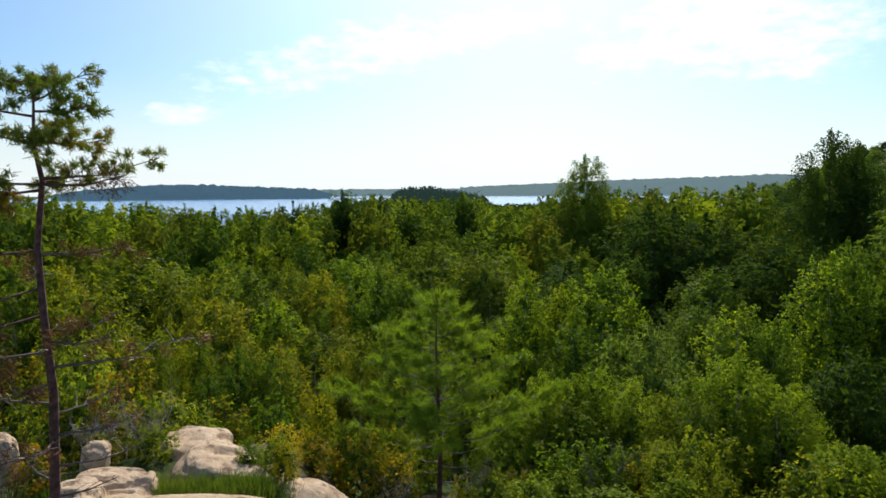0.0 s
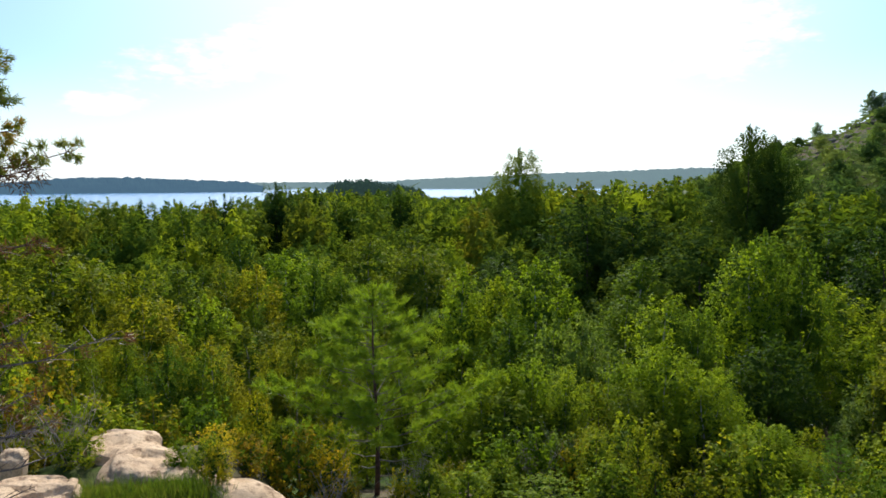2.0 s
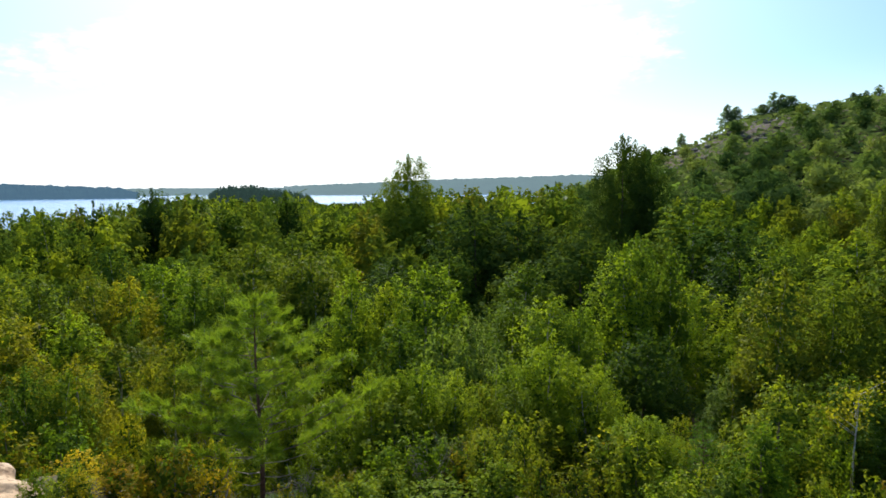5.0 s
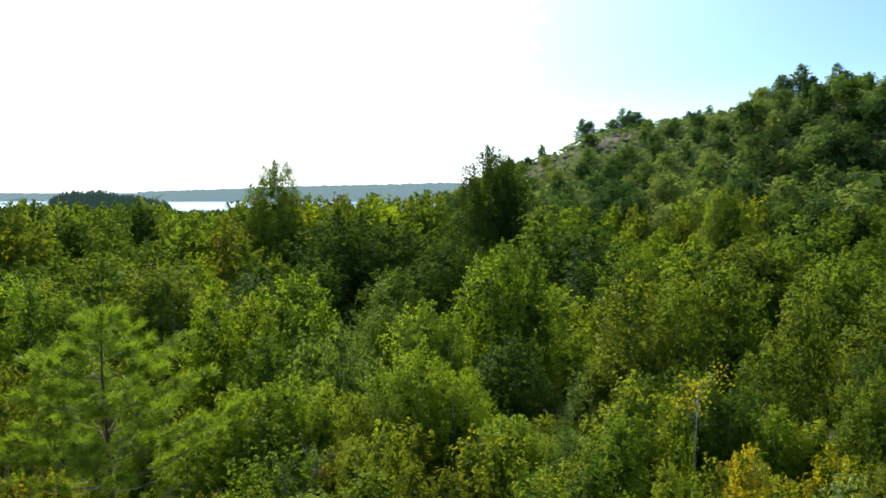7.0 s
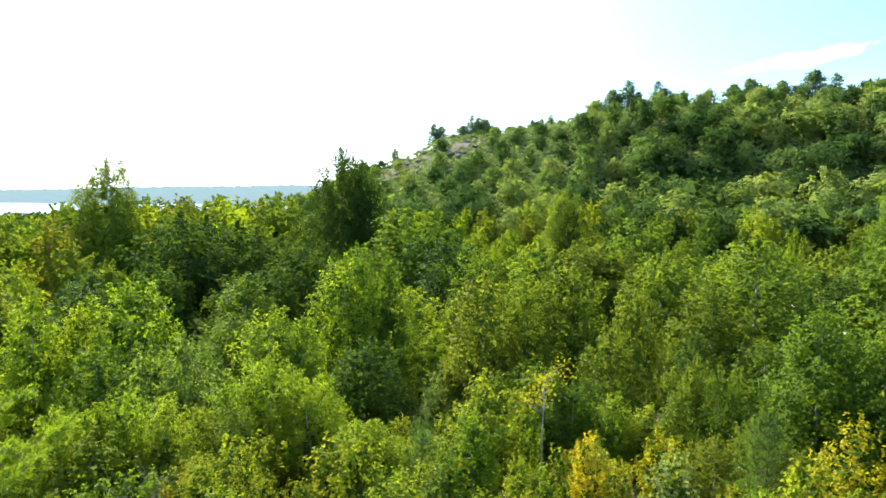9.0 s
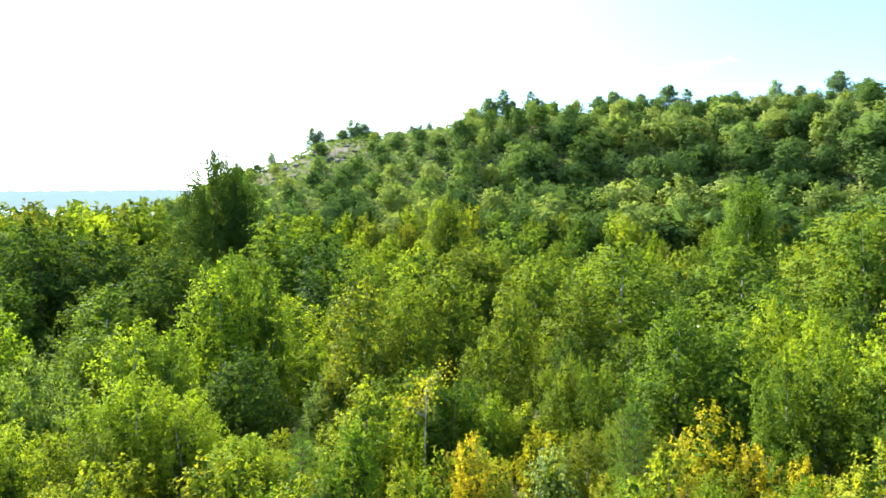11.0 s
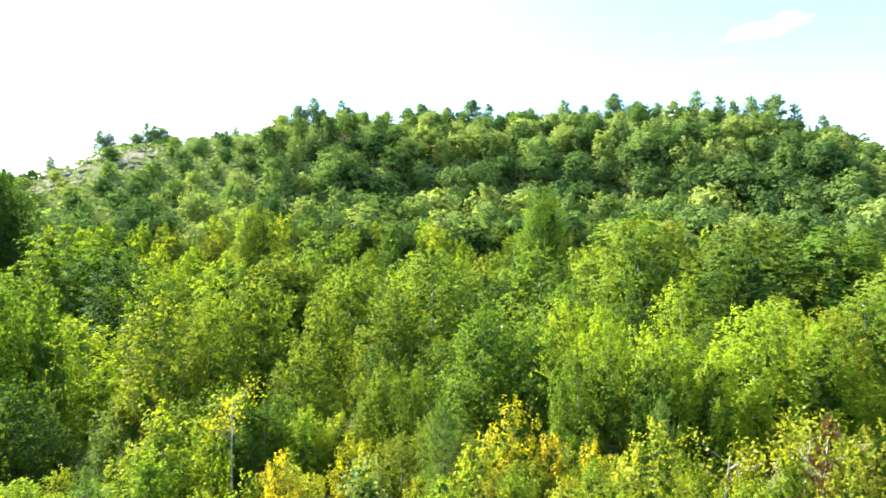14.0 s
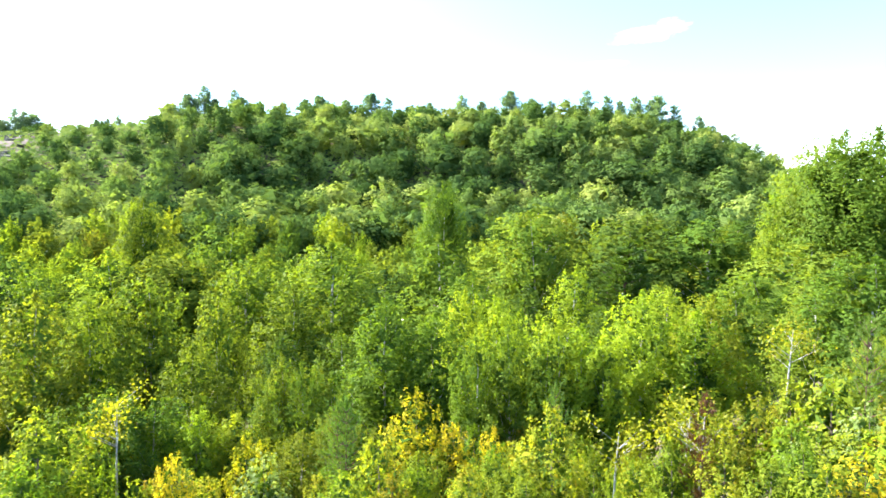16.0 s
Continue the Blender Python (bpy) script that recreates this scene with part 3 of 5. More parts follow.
SHAPES = [(0.03, 0.42, 58, 2.5), (0.03, 0.48, 50, 2.9), (0.05, 0.52, 46, 3.2), (0.02, 0.34, 62, 1.9), (0.04, 0.44, 54, 2.6)]
SLENDER = [(0.02, 0.34, 58, 1.9), (0.03, 0.38, 52, 2.2), (0.02, 0.30, 60, 1.6), (0.03, 0.42, 50, 2.5), (0.02, 0.36, 56, 2.0)]
CLOSE_SETS = [pattern(10 + i, 12000, 0.092, b, m, n * 3, dome=d, loose=0.9, shell=0.55, climb=1.0, core=1, turn=2.4, girth=1.1) for i, (b, m, n, d) in enumerate(SLENDER)]
NEAR_SETS = [pattern(20 + i, 9000, 0.108, b, m, int(n * 2.4), dome=d, loose=0.8, shell=0.5, climb=0.9, core=1, turn=1.9, girth=1.5) for i, (b, m, n, d) in enumerate(SLENDER)]
MID_SETS = [pattern(30 + i, 4000, 0.15, b, m, int(n * 1.5), dome=d, loose=0.5, shell=0.33, ragged=0.9) for i, (b, m, n, d) in enumerate(SHAPES)]
POPLAR_SETS = [pattern(50 + i, 15000, 0.085, 0.08, 0.55, 120, dome=2.0, shell=0.4, loose=0.5, ragged=1.4, plump=1.6) for i in range(3)]
BROAD_SET = pattern(57, 24000, 0.075, 0.05, 0.5, 90, dome=2.2, shell=0.5, loose=0.6, ragged=1.5, core=1, plump=1.7)
SLIM_SETS = [pattern(55 + i, 1900, 0.085, 0.06, 0.5, 50, h=4.5, w=1.2, loose=0.9, core=0) for i in range(2)]
MESHES = {}
TREE_LABEL = {
    "birch_bright": "young birch with fresh yellow-green leaves in the valley",
    "birch_green": "young birch with mid-green leaves in the valley",
    "birch_dark": "tall poplar with dense dark green leaves",
    "birch_olive": "young birch with olive leaves turning to autumn",
    "birch_yellow": "young birch with leaves turning yellow",
    "willow": "slender willow with pale silvery green leaves",
}
TAKEN = []                 # ground already held: x, y, radius
tree_rng = np.random.default_rng(5)
USED = [0]


def tree_meshes(kind, which, fine):
    key = (kind, which, fine)
    if key not in MESHES:
        wood, crown = SLIM_SETS[which % 2] if fine == 5 else BROAD_SET if fine == 4 else POPLAR_SETS[which % 3] if fine == 3 else (MID_SETS, NEAR_SETS, CLOSE_SETS)[fine][which]
        MESHES[key] = (wood.mesh("trunk", BARK_BIRCH if kind != "birch_dark" else BARK_DARK), crown.mesh("crown", (SPRAY if fine in (0, 4) else LEAF)[kind], soft=True, matte=INNER_SHADE))
    return MESHES[key]


def young_tree(kind, x, y, top, width, which=None):
    """A birch, poplar or willow, its leader at the height top and its crown so wide."""
    z = land_at(x, y) - 0.1
    r = math.hypot(x, y)
    fine = 2 if r < 19 else 1 if r < 40 or (top - z > 13 and r < 100) else 0
    if fine == 1 and top - z > 13:
        fine = 3
    if width > 6.4 and top - z > 14:
        fine = 4
    if width < 1.1:
        fine = 5
    h0, w0 = (4.5, 1.2) if fine == 5 else (H0, W0 * 0.88)
    USED[0] += 1
    wood, crown = tree_meshes(kind, USED[0] % len(SHAPES) if which is None else which, fine)
    ob = new({"birch_dark": "poplar_tree", "willow": "willow_tree"}.get(kind, "birch_tree"))
    part("trunk", wood, ob)
    part("crown", crown, ob)
    ob.matrix_basis = pose(x, y, z, rz=USED[0] * 77.0) @ Matrix.Diagonal((width / w0, width / w0, (top - z) / h0, 1))
    TAKEN.append((x, y, width * 0.36))
    return tagged(ob, TREE_LABEL[kind], "tree", "valley trees")


SHRUB_SETS = [pattern(60 + i, 1100, 0.083, 0.03, 0.4, 40, True, 2.0, 1.6, dome=1.6, climb=1.1, turn=2.4) for i in range(3)]
SAPLING_SETS = [pattern(70 + i, 3000, 0.074, 0.06, 0.38, 60, True, 3.2, 1.7, dome=1.7, climb=1.0, turn=2.4) for i in range(3)]
SHRUB_LABEL = {"yellow": "low shrub with bright yellow autumn leaves", "orange": "low shrub with orange and rust autumn leaves",
               "green": "low leafy green shrub", "lime": "low leafy green shrub of pale yellow-green", "willow": "low shrub with pale silvery leaves"}


def shrub(kind, x, y, top, width):
    z = land_at(x, y) - 0.05
    USED[0] += 1
    h = max(top - z, 0.5)
    tall = h > 1.5 * width or h > 2.3
    if tall:
        width = max(width, 0.42 * h)
    key = ("shrub", kind, USED[0] % 3, tall)
    if key not in MESHES:
        wood, crown = (SAPLING_SETS if tall else SHRUB_SETS)[USED[0] % 3]
        MESHES[key] = (wood.mesh("stem", TWIG), crown.mesh("foliage", LEAF[kind], soft=True, matte=INNER_SHADE))
    wood, crown = MESHES[key]
    ob = new("sapling" if tall else "shrub")
    part("stem", wood, ob)
    part("foliage", crown, ob)
    h0, w0 = (3.2, 1.7) if tall else (2.0, 1.6)
    ob.matrix_basis = pose(x, y, z, rz=USED[0] * 61.0) @ Matrix.Diagonal((width / w0, width / w0, h / h0, 1))
    TAKEN.append((x, y, width * 0.3))
    if tall:
        return tagged(ob, SHRUB_LABEL[kind].replace("low shrub", "thin sapling").replace("low leafy green shrub", "thin leafy green sapling"), "sapling", "saplings on the slope")
    return tagged(ob, SHRUB_LABEL[kind], "shrub", "shrubs on the slope")


def bare_birch(x, y, top, lean):
    """A slender white stem with leaves only at its tip."""
    rng = np.random.default_rng(int(abs(x * 31 + y * 17)))
    z = land_at(x, y) - 0.05
    h = top - z
    g, c = Geo(), Geo()
    ts = np.linspace(0, 1, 6)
    line = np.stack([lean * h * ts ** 1.5, 0.02 * h * np.sin(ts * 4), ts * h], 1)
    g.tube(line, (0.006 * h + 0.018) * (1 - 0.75 * ts), 7)
    at = []
    for k in range(9):
        u = rng.uniform(0.62, 0.98)
        p = np.array([np.interp(u, ts, line[:, i]) for i in range(3)])
        a = rng.uniform(0, 6.28)
        e = p + np.array([math.cos(a), math.sin(a), 0.7]) * rng.uniform(0.25, 0.6)
        g.tube([p, (p + e) / 2, e], [0.010, 0.007, 0.003], 3)
        at.append(e + rng.normal(size=(45, 3)) * 0.16)
    at = np.concatenate(at)
    c.leaves(at, rng.normal(size=at.shape) + np.array([0, 0, 0.5]), 0.085, rng)
    ob = new("birch_tree")
    ob.matrix_basis = pose(x, y, z)
    part("trunk", g.mesh("trunk", BARK_BIRCH, True), ob, "bare white birch stem")
    part("crown", c.mesh("crown", LEAF["birch_yellow"]), ob)
    TAKEN.append((x, y, 0.3))
    return tagged(ob, "slender white birch stem with a thin leafy tip", "tree", "valley trees")


def pine_pattern(seed, h, w, whorls, tufts, needle, wide, per, gap=1.0, droop=0.25, base=0.12, taper=0.75):
    """A pine: whorls of limbs with tufts of needles on side twigs."""
    rng = np.random.default_rng(seed)
    wood, crown = Geo(), Geo()
    ts = np.linspace(0, 1, 8)
    trunk = np.stack([0.012 * h * np.sin(ts * 5 + seed), 0.012 * h * np.cos(ts * 4), ts * h], 1)
    wood.tube(trunk, (0.012 * h + 0.008) * (1 - 0.9 * ts), 7)
    at, way = [], []
    for k in range(whorls):
        u = base + (0.97 - base) * (k / whorls) ** 0.9
        ln0 = 0.5 * w * (1 - u) ** taper * (1.0 if u > 0.25 else 0.85) + 0.05 * w
        for j in range(5):
            a = j * 1.257 + k * 0.8 + rng.uniform(-0.3, 0.3)
            if rng.random() > gap:
                continue
            ln = ln0 * rng.uniform(0.7, 1.15)
            p0 = np.array([np.interp(u, ts, trunk[:, i]) for i in range(3)])
            d = np.array([math.cos(a), math.sin(a), 0.25 + 0.5 * u - droop * (1 - u)])
            p1, p2 = p0 + d * ln * 0.55, p0 + d * ln + np.array([0, 0, 0.14 * ln])
            wood.tube([p0, p1, p2], np.array([0.006, 0.004, 0.0015]) * h * 0.7, 4)
            m = max(4, int(tufts * ln / w))
            t = rng.uniform(0.22, 1.0, m)
            pos = np.where((t < 0.55)[:, None], p0 + (p1 - p0) * (t / 0.55)[:, None], p1 + (p2 - p1) * ((t - 0.55) / 0.45)[:, None])
            side = rng.normal(size=(m, 3)) * np.array([1, 1, 0.45])
            pos = pos + side * (0.16 * ln)
            at.append(pos)
            way.append(d + side * 0.5 + np.array([0, 0, 0.3]))
    top = trunk[-1] - np.array([0, 0, 1]) * rng.uniform(0, 0.12 * h, 14)[:, None]
    at.append(top); way.append(np.tile((0, 0, 1.0), (14, 1)))
    crown.needles(np.concatenate(at), np.concatenate(way), needle, wide, rng, per)
    return wood, crown


PINES = {
    "small_pine": (pine_pattern(4, 4.2, 3.2, 9, 40, 0.18, 0.016, 14), 4.2, 3.2, NEEDLE_BLUE, "bushy green white pine sapling among birches"),
    "spruce": (pine_pattern(8, 9.0, 4.0, 12, 110, 0.30, 0.07, 7, droop=0.45), 9.0, 4.0, NEEDLE_HEMLOCK, "dark green hemlock with drooping layered branches"),
    "dead_pine": (pine_pattern(9, 1.8, 1.0, 7, 30, 0.12, 0.010, 16, gap=0.8), 1.8, 1.0, NEEDLE_DEAD, "dead pine sapling with rust-red needles"),
}


def conifer(kind, x, y, top, width):
    (wood, crown), h, w, mat, label = PINES[kind]
    if kind not in MESHES:
        MESHES[kind] = (wood.mesh("trunk", BARK_PINE), crown.mesh("needles", mat))
    z = land_at(x, y) - 0.05
    ob = new({"small_pine": "pine_tree", "spruce": "hemlock_tree", "dead_pine": "dead_pine"}[kind])
    part("trunk", MESHES[kind][0], ob)
    part("needles", MESHES[kind][1], ob)
    USED[0] += 1
    ob.matrix_basis = pose(x, y, z, rz=USED[0] * 50.0) @ Matrix.Diagonal((width / w, width / w, (top - z) / h, 1))
    TAKEN.append((x, y, width * 0.3))
    return tagged(ob, label, "tree", "conifers")


RIDGE_SETS = [pine_pattern(40 + i, 8.0, 4.4, 11, 75, 0.46, 0.14, 4, gap=0.8, droop=0.15, base=0.10, taper=0.85) for i in range(4)]

SPREAD_SETS = [pine_pattern(140 + i, 8.0, 6.6, 10, 150, 0.40, 0.11, 8, gap=0.85, droop=0.2, base=0.08, taper=0.95) for i in range(3)]


def ridge_pine(x, y, top, width):
    z = land_at(x, y) - 0.3
    USED[0] += 1
    broad = width > 0.8 * max(top - z, 3)
    sets, wide = (SPREAD_SETS, 5.6) if broad else (RIDGE_SETS, 4.2)
    which = USED[0] % len(sets)
    key = ("ridge", broad, which)
    if key not in MESHES:
        wood, crown = sets[which]
        MESHES[key] = (wood.mesh("trunk", BARK_DARK), crown.mesh("needles", NEEDLE_HAZED))
    ob = new("pine_tree")
    part("trunk", MESHES[key][0], ob)
    part("needles", MESHES[key][1], ob)
    ob.matrix_basis = pose(x, y, z, rz=USED[0] * 83.0) @ Matrix.Diagonal((width / wide, width / wide, max(top - z, 3) / 8.0, 1))
    TAKEN.append((x, y, 1.6))
    return tagged(ob, "wind-shaped pine on the rocky ridge, haze in its needle colour", "tree", "ridge pines")


# ---------------------------------------------------------------- the trees that stand out
young_tree("birch_green", 19.8, 88.1, 44.9, 7.2)
young_tree("birch_dark", -13.0, 87.2, 40.4, 4.9)
young_tree("birch_dark", -7.9, 89.8, 39.6, 5.8)
young_tree("birch_dark", 3.3, 86.2, 40.0, 5.0)
young_tree("birch_dark", 38.9, 65.0, 46.0, 6.5)
young_tree("birch_dark", 41.5, 65.4, 44.8, 4.9)
young_tree("birch_green", -30.2, 78.4, 38.7, 4.7)
young_tree("birch_dark", -26.4, 77.6, 38.3, 4.4)
young_tree("birch_green", -21.7, 77.1, 38.1, 4.6)
young_tree("birch_dark", -20.3, 89.8, 38.8, 4.7)
young_tree("birch_green", -36.9, 82.0, 39.1, 4.9)
young_tree("birch_green", 2.4, 46.2, 37.4, 4.6)
young_tree("birch_dark", 20.0, 54.9, 38.7, 6.4)
young_tree("birch_dark", 22.1, 49.7, 38.0, 5.9)
young_tree("birch_dark", 16.3, 48.0, 38.5, 4.2)
young_tree("birch_green", 52.4, -13.0, 44.5, 5.0)
young_tree("birch_green", 50.0, -14.0, 45.3, 6.3)
young_tree("birch_green", 50.5, -15.9, 45.5, 6.3)
young_tree("birch_olive", 68.5, 57.0, 41.6, 4.9)
young_tree("birch_green", 50.7, 6.5, 40.0, 5.0)
young_tree("birch_green", 64.7, 17.6, 43.0, 4.2)
young_tree("birch_yellow", -12.5, 22.4, 37.7, 2.3)
young_tree("birch_olive", -14.0, 21.9, 38.1, 2.5)
young_tree("birch_yellow", -10.1, 19.4, 37.6, 2.4)
young_tree("birch_yellow", -13.2, 29.1, 37.7, 5.5)
young_tree("birch_yellow", -9.7, 27.9, 36.6, 2.4)
young_tree("birch_olive", -11.1, 27.6, 36.8, 2.0)
young_tree("birch_yellow", -7.2, 21.9, 36.5, 2.5)
young_tree("birch_bright", -5.9, 24.4, 36.0, 2.2)
young_tree("birch_olive", -8.7, 30.9, 36.5, 3.2)
young_tree("birch_yellow", -5.1, 30.2, 36.5, 2.2)
young_tree("birch_olive", -6.2, 29.5, 36.9, 2.1)
young_tree("birch_bright", -4.3, 33.9, 36.7, 3.4)
young_tree("birch_green", -1.2, 29.8, 36.2, 2.2)
young_tree("birch_green", -2.5, 30.1, 36.7, 2.1)
young_tree("birch_olive", -0.3, 38.2, 37.2, 4.2)
young_tree("birch_olive", 2.5, 35.1, 37.1, 4.2)
young_tree("birch_green", -4.1, 16.8, 35.9, 1.3)
young_tree("birch_green", -4.7, 16.5, 36.1, 1.1)
young_tree("birch_green", -5.3, 15.8, 35.5, 1.2)
young_tree("birch_olive", -6.0, 17.2, 36.2, 1.1)
young_tree("birch_yellow", -6.7, 17.2, 36.8, 1.1)
young_tree("birch_olive", -7.2, 16.8, 36.4, 1.2)
young_tree("birch_olive", -1.3, 19.5, 35.8, 1.0)
young_tree("birch_olive", -1.9, 18.8, 36.0, 1.3)
young_tree("birch_yellow", -2.6, 19.0, 35.5, 1.1)
young_tree("birch_yellow", -3.9, 17.7, 36.0, 1.6)
young_tree("birch_olive", -6.7, 15.6, 36.6, 1.3)
young_tree("birch_yellow", -7.4, 15.3, 37.0, 1.4)
young_tree("birch_olive", -8.3, 15.2, 36.5, 1.5)
young_tree("birch_bright", 5.2, 26.2, 36.3, 2.1)
young_tree("birch_bright", 3.8, 25.8, 37.0, 2.2)
young_tree("birch_bright", 6.8, 25.5, 37.1, 2.7)
young_tree("birch_olive", 3.0, 33.2, 36.9, 3.3)
young_tree("birch_green", 4.9, 21.8, 35.6, 2.0)
young_tree("willow", 6.7, 19.3, 36.2, 1.3)
young_tree("birch_bright", 10.1, 21.2, 36.4, 2.7)
young_tree("birch_green", 10.7, 19.8, 36.1, 1.4)
young_tree("birch_bright", 14.5, 23.4, 37.8, 2.7)
young_tree("birch_green", 16.5, 23.2, 37.7, 2.0)
young_tree("birch_green", 15.3, 23.7, 38.3, 1.8)
young_tree("birch_bright", 17.4, 21.4, 34.6, 2.0)
young_tree("birch_olive", 16.8, 15.6, 37.2, 2.1)
young_tree("birch_olive", 15.3, 16.1, 37.7, 2.5)
young_tree("birch_bright", 3.8, 15.4, 35.6, 1.4)
young_tree("birch_bright", 2.9, 15.0, 35.8, 1.2)
young_tree("birch_bright", 2.1, 15.0, 35.2, 1.5)
young_tree("birch_bright", 8.4, 14.8, 35.5, 1.5)
young_tree("birch_bright", 7.8, 15.9, 36.0, 1.7)
young_tree("birch_bright", 6.9, 16.5, 35.3, 1.8)
young_tree("birch_olive", 6.4, 14.6, 35.3, 1.3)
young_tree("birch_bright", 8.6, 13.0, 34.9, 1.6)
young_tree("birch_olive", 1.7, 17.7, 35.4, 0.9)
young_tree("birch_olive", 1.1, 17.3, 35.7, 0.9)
young_tree("birch_olive", 0.5, 16.9, 35.3, 1.1)
young_tree("willow", 7.1, 18.1, 35.6, 1.0)
young_tree("willow", 14.7, 17.2, 34.4, 1.8)
young_tree("birch_dark", 19.4, 46.6, 38.4, 5.5)
young_tree("birch_dark", 17.4, 52.6, 39.2, 6.5)
young_tree("birch_green", 29.1, 38.9, 39.4, 6.6)
young_tree("birch_dark", 19.0, 35.8, 37.8, 4.7)
young_tree("birch_dark", 25.0, 29.4, 38.0, 4.5)
young_tree("birch_green", 20.9, 16.9, 37.5, 2.6)
young_tree("birch_olive", 19.0, 12.8, 37.5, 1.7)
young_tree("birch_olive", 29.1, 15.4, 36.4, 3.5)
young_tree("birch_green", 35.3, 16.4, 38.2, 5.7)
young_tree("birch_olive", 32.7, 24.6, 37.6, 4.7)
young_tree("birch_green", 14.5, 11.6, 35.3, 1.9)
young_tree("birch_green", 14.0, 12.5, 35.5, 1.9)
young_tree("birch_green", 13.7, 13.6, 35.1, 1.7)
young_tree("birch_bright", 15.0, 9.8, 34.6, 1.2)
young_tree("birch_bright", 14.6, 10.3, 35.1, 1.2)
young_tree("birch_bright", 14.6, 11.1, 34.7, 1.1)
young_tree("birch_bright", 9.0, 15.6, 35.3, 1.4)
young_tree("birch_bright", 8.3, 16.2, 35.6, 1.5)
young_tree("birch_bright", 7.3, 16.3, 35.4, 1.5)
young_tree("birch_bright", 4.9, 15.0, 35.7, 1.3)
young_tree("birch_bright", 4.1, 15.2, 35.9, 1.1)
young_tree("birch_bright", 3.4, 15.4, 35.5, 1.3)
young_tree("birch_bright", 8.9, 13.0, 34.8, 1.5)
young_tree("birch_olive", 17.6, 8.8, 35.5, 1.3)
young_tree("birch_olive", 17.0, 9.3, 36.0, 1.1)
young_tree("birch_olive", 17.2, 10.2, 35.3, 1.2)
young_tree("birch_olive", 15.6, 6.4, 34.6, 1.2)
young_tree("birch_olive", 15.2, 7.0, 35.1, 1.2)
young_tree("birch_olive", 14.9, 7.7, 34.6, 1.1)
young_tree("birch_green", 28.9, 35.6, 38.3, 5.3)
young_tree("birch_bright", 30.3, 27.4, 37.7, 4.7)
young_tree("birch_green", 24.5, 26.2, 37.3, 3.5)
young_tree("birch_green", 36.9, 21.9, 37.1, 5.0)
young_tree("birch_green", 22.0, 6.5, 36.5, 2.3)
young_tree("birch_green", 21.7, 8.1, 37.1, 2.8)
young_tree("birch_green", 41.5, 11.7, 38.3, 5.4)
young_tree("birch_green", 30.3, 6.7, 37.1, 3.4)
young_tree("birch_bright", 22.6, 3.0, 36.5, 2.1)
young_tree("birch_bright", 22.3, 4.3, 36.8, 1.8)
young_tree("birch_bright", 37.9, 2.9, 36.9, 3.2)
young_tree("birch_bright", 20.9, 0.8, 36.1, 1.8)
young_tree("birch_bright", 20.7, 2.1, 36.6, 2.0)
young_tree("birch_green", 58.5, 8.3, 40.5, 9.0)
young_tree("birch_olive", 17.1, 12.3, 36.0, 2.0)
young_tree("birch_green", 17.6, 8.2, 35.4, 1.4)
young_tree("birch_green", 16.7, 8.5, 35.8, 1.2)
young_tree("birch_green", 16.8, 9.4, 35.2, 1.3)
young_tree("birch_olive", 31.7, 26.1, 37.6, 4.4)
young_tree("birch_green", 41.2, 26.6, 39.1, 5.3)
young_tree("birch_olive", 20.7, 17.0, 36.7, 2.1)
young_tree("birch_olive", 19.8, 18.0, 36.9, 2.2)
young_tree("birch_green", 20.3, 2.5, 36.2, 1.5)
young_tree("birch_green", 20.1, 3.5, 36.5, 1.6)
young_tree("birch_green", 19.9, 4.4, 36.2, 1.4)
young_tree("birch_bright", 22.8, -1.9, 36.7, 2.4)
young_tree("birch_bright", 22.9, -0.3, 37.3, 2.5)
young_tree("birch_yellow", 24.9, -2.5, 37.1, 2.4)
young_tree("birch_green", 30.7, -4.5, 36.9, 3.3)
young_tree("birch_green", 55.6, -6.5, 39.4, 8.5)
young_tree("birch_bright", 21.0, 1.5, 36.4, 2.4)
young_tree("birch_bright", 28.5, 5.6, 36.2, 2.4)
young_tree("birch_bright", 27.9, 6.9, 36.6, 1.9)
young_tree("birch_dark", 51.1, -0.4, 39.1, 7.3)
young_tree("birch_olive", 22.5, -6.5, 37.6, 2.2)
young_tree("birch_green", 22.3, -5.2, 38.2, 2.2)
young_tree("birch_green", 21.0, -6.2, 38.7, 2.7)
young_tree("birch_green", 44.7, -10.6, 38.0, 6.2)
young_tree("birch_green", 28.8, -3.2, 36.2, 2.3)
young_tree("birch_green", 34.5, -5.9, 37.0, 4.0)
young_tree("birch_dark", 59.0, -1.6, 39.9, 7.9)
young_tree("birch_green", 55.7, 6.7, 39.4, 7.5)
young_tree("birch_green", 31.5, 19.7, 37.5, 3.9)
young_tree("birch_olive", 32.6, 25.1, 37.6, 4.7)

shrub("yellow", 15.8, 5.1, 35.62, 1.61)
shrub("yellow", 15.6, 4.1, 34.91, 1.04)
shrub("yellow", 15.8, 3.2, 34.83, 0.60)
shrub("yellow", 13.7, 12.3, 34.81, 1.37)
shrub("orange", 14.2, -2.1, 36.48, 1.28)
shrub("lime", 12.9, -1.4, 35.91, 0.94)
shrub("green", 12.8, -2.4, 36.43, 1.25)
shrub("green", 13.5, -0.6, 35.82, 0.98)
shrub("yellow", -1.8, 9.5, 36.36, 0.58)
shrub("lime", -6.3, 12.4, 37.41, 0.97)
shrub("orange", -6.4, 14.1, 36.94, 1.21)
shrub("orange", -6.4, 10.9, 37.34, 0.89)
shrub("green", 2.4, 11.1, 34.85, 1.43)
shrub("lime", 1.4, 10.8, 34.94, 1.01)
shrub("green", 3.5, 11.0, 34.79, 1.26)
shrub("orange", -1.5, 10.0, 36.03, 0.61)
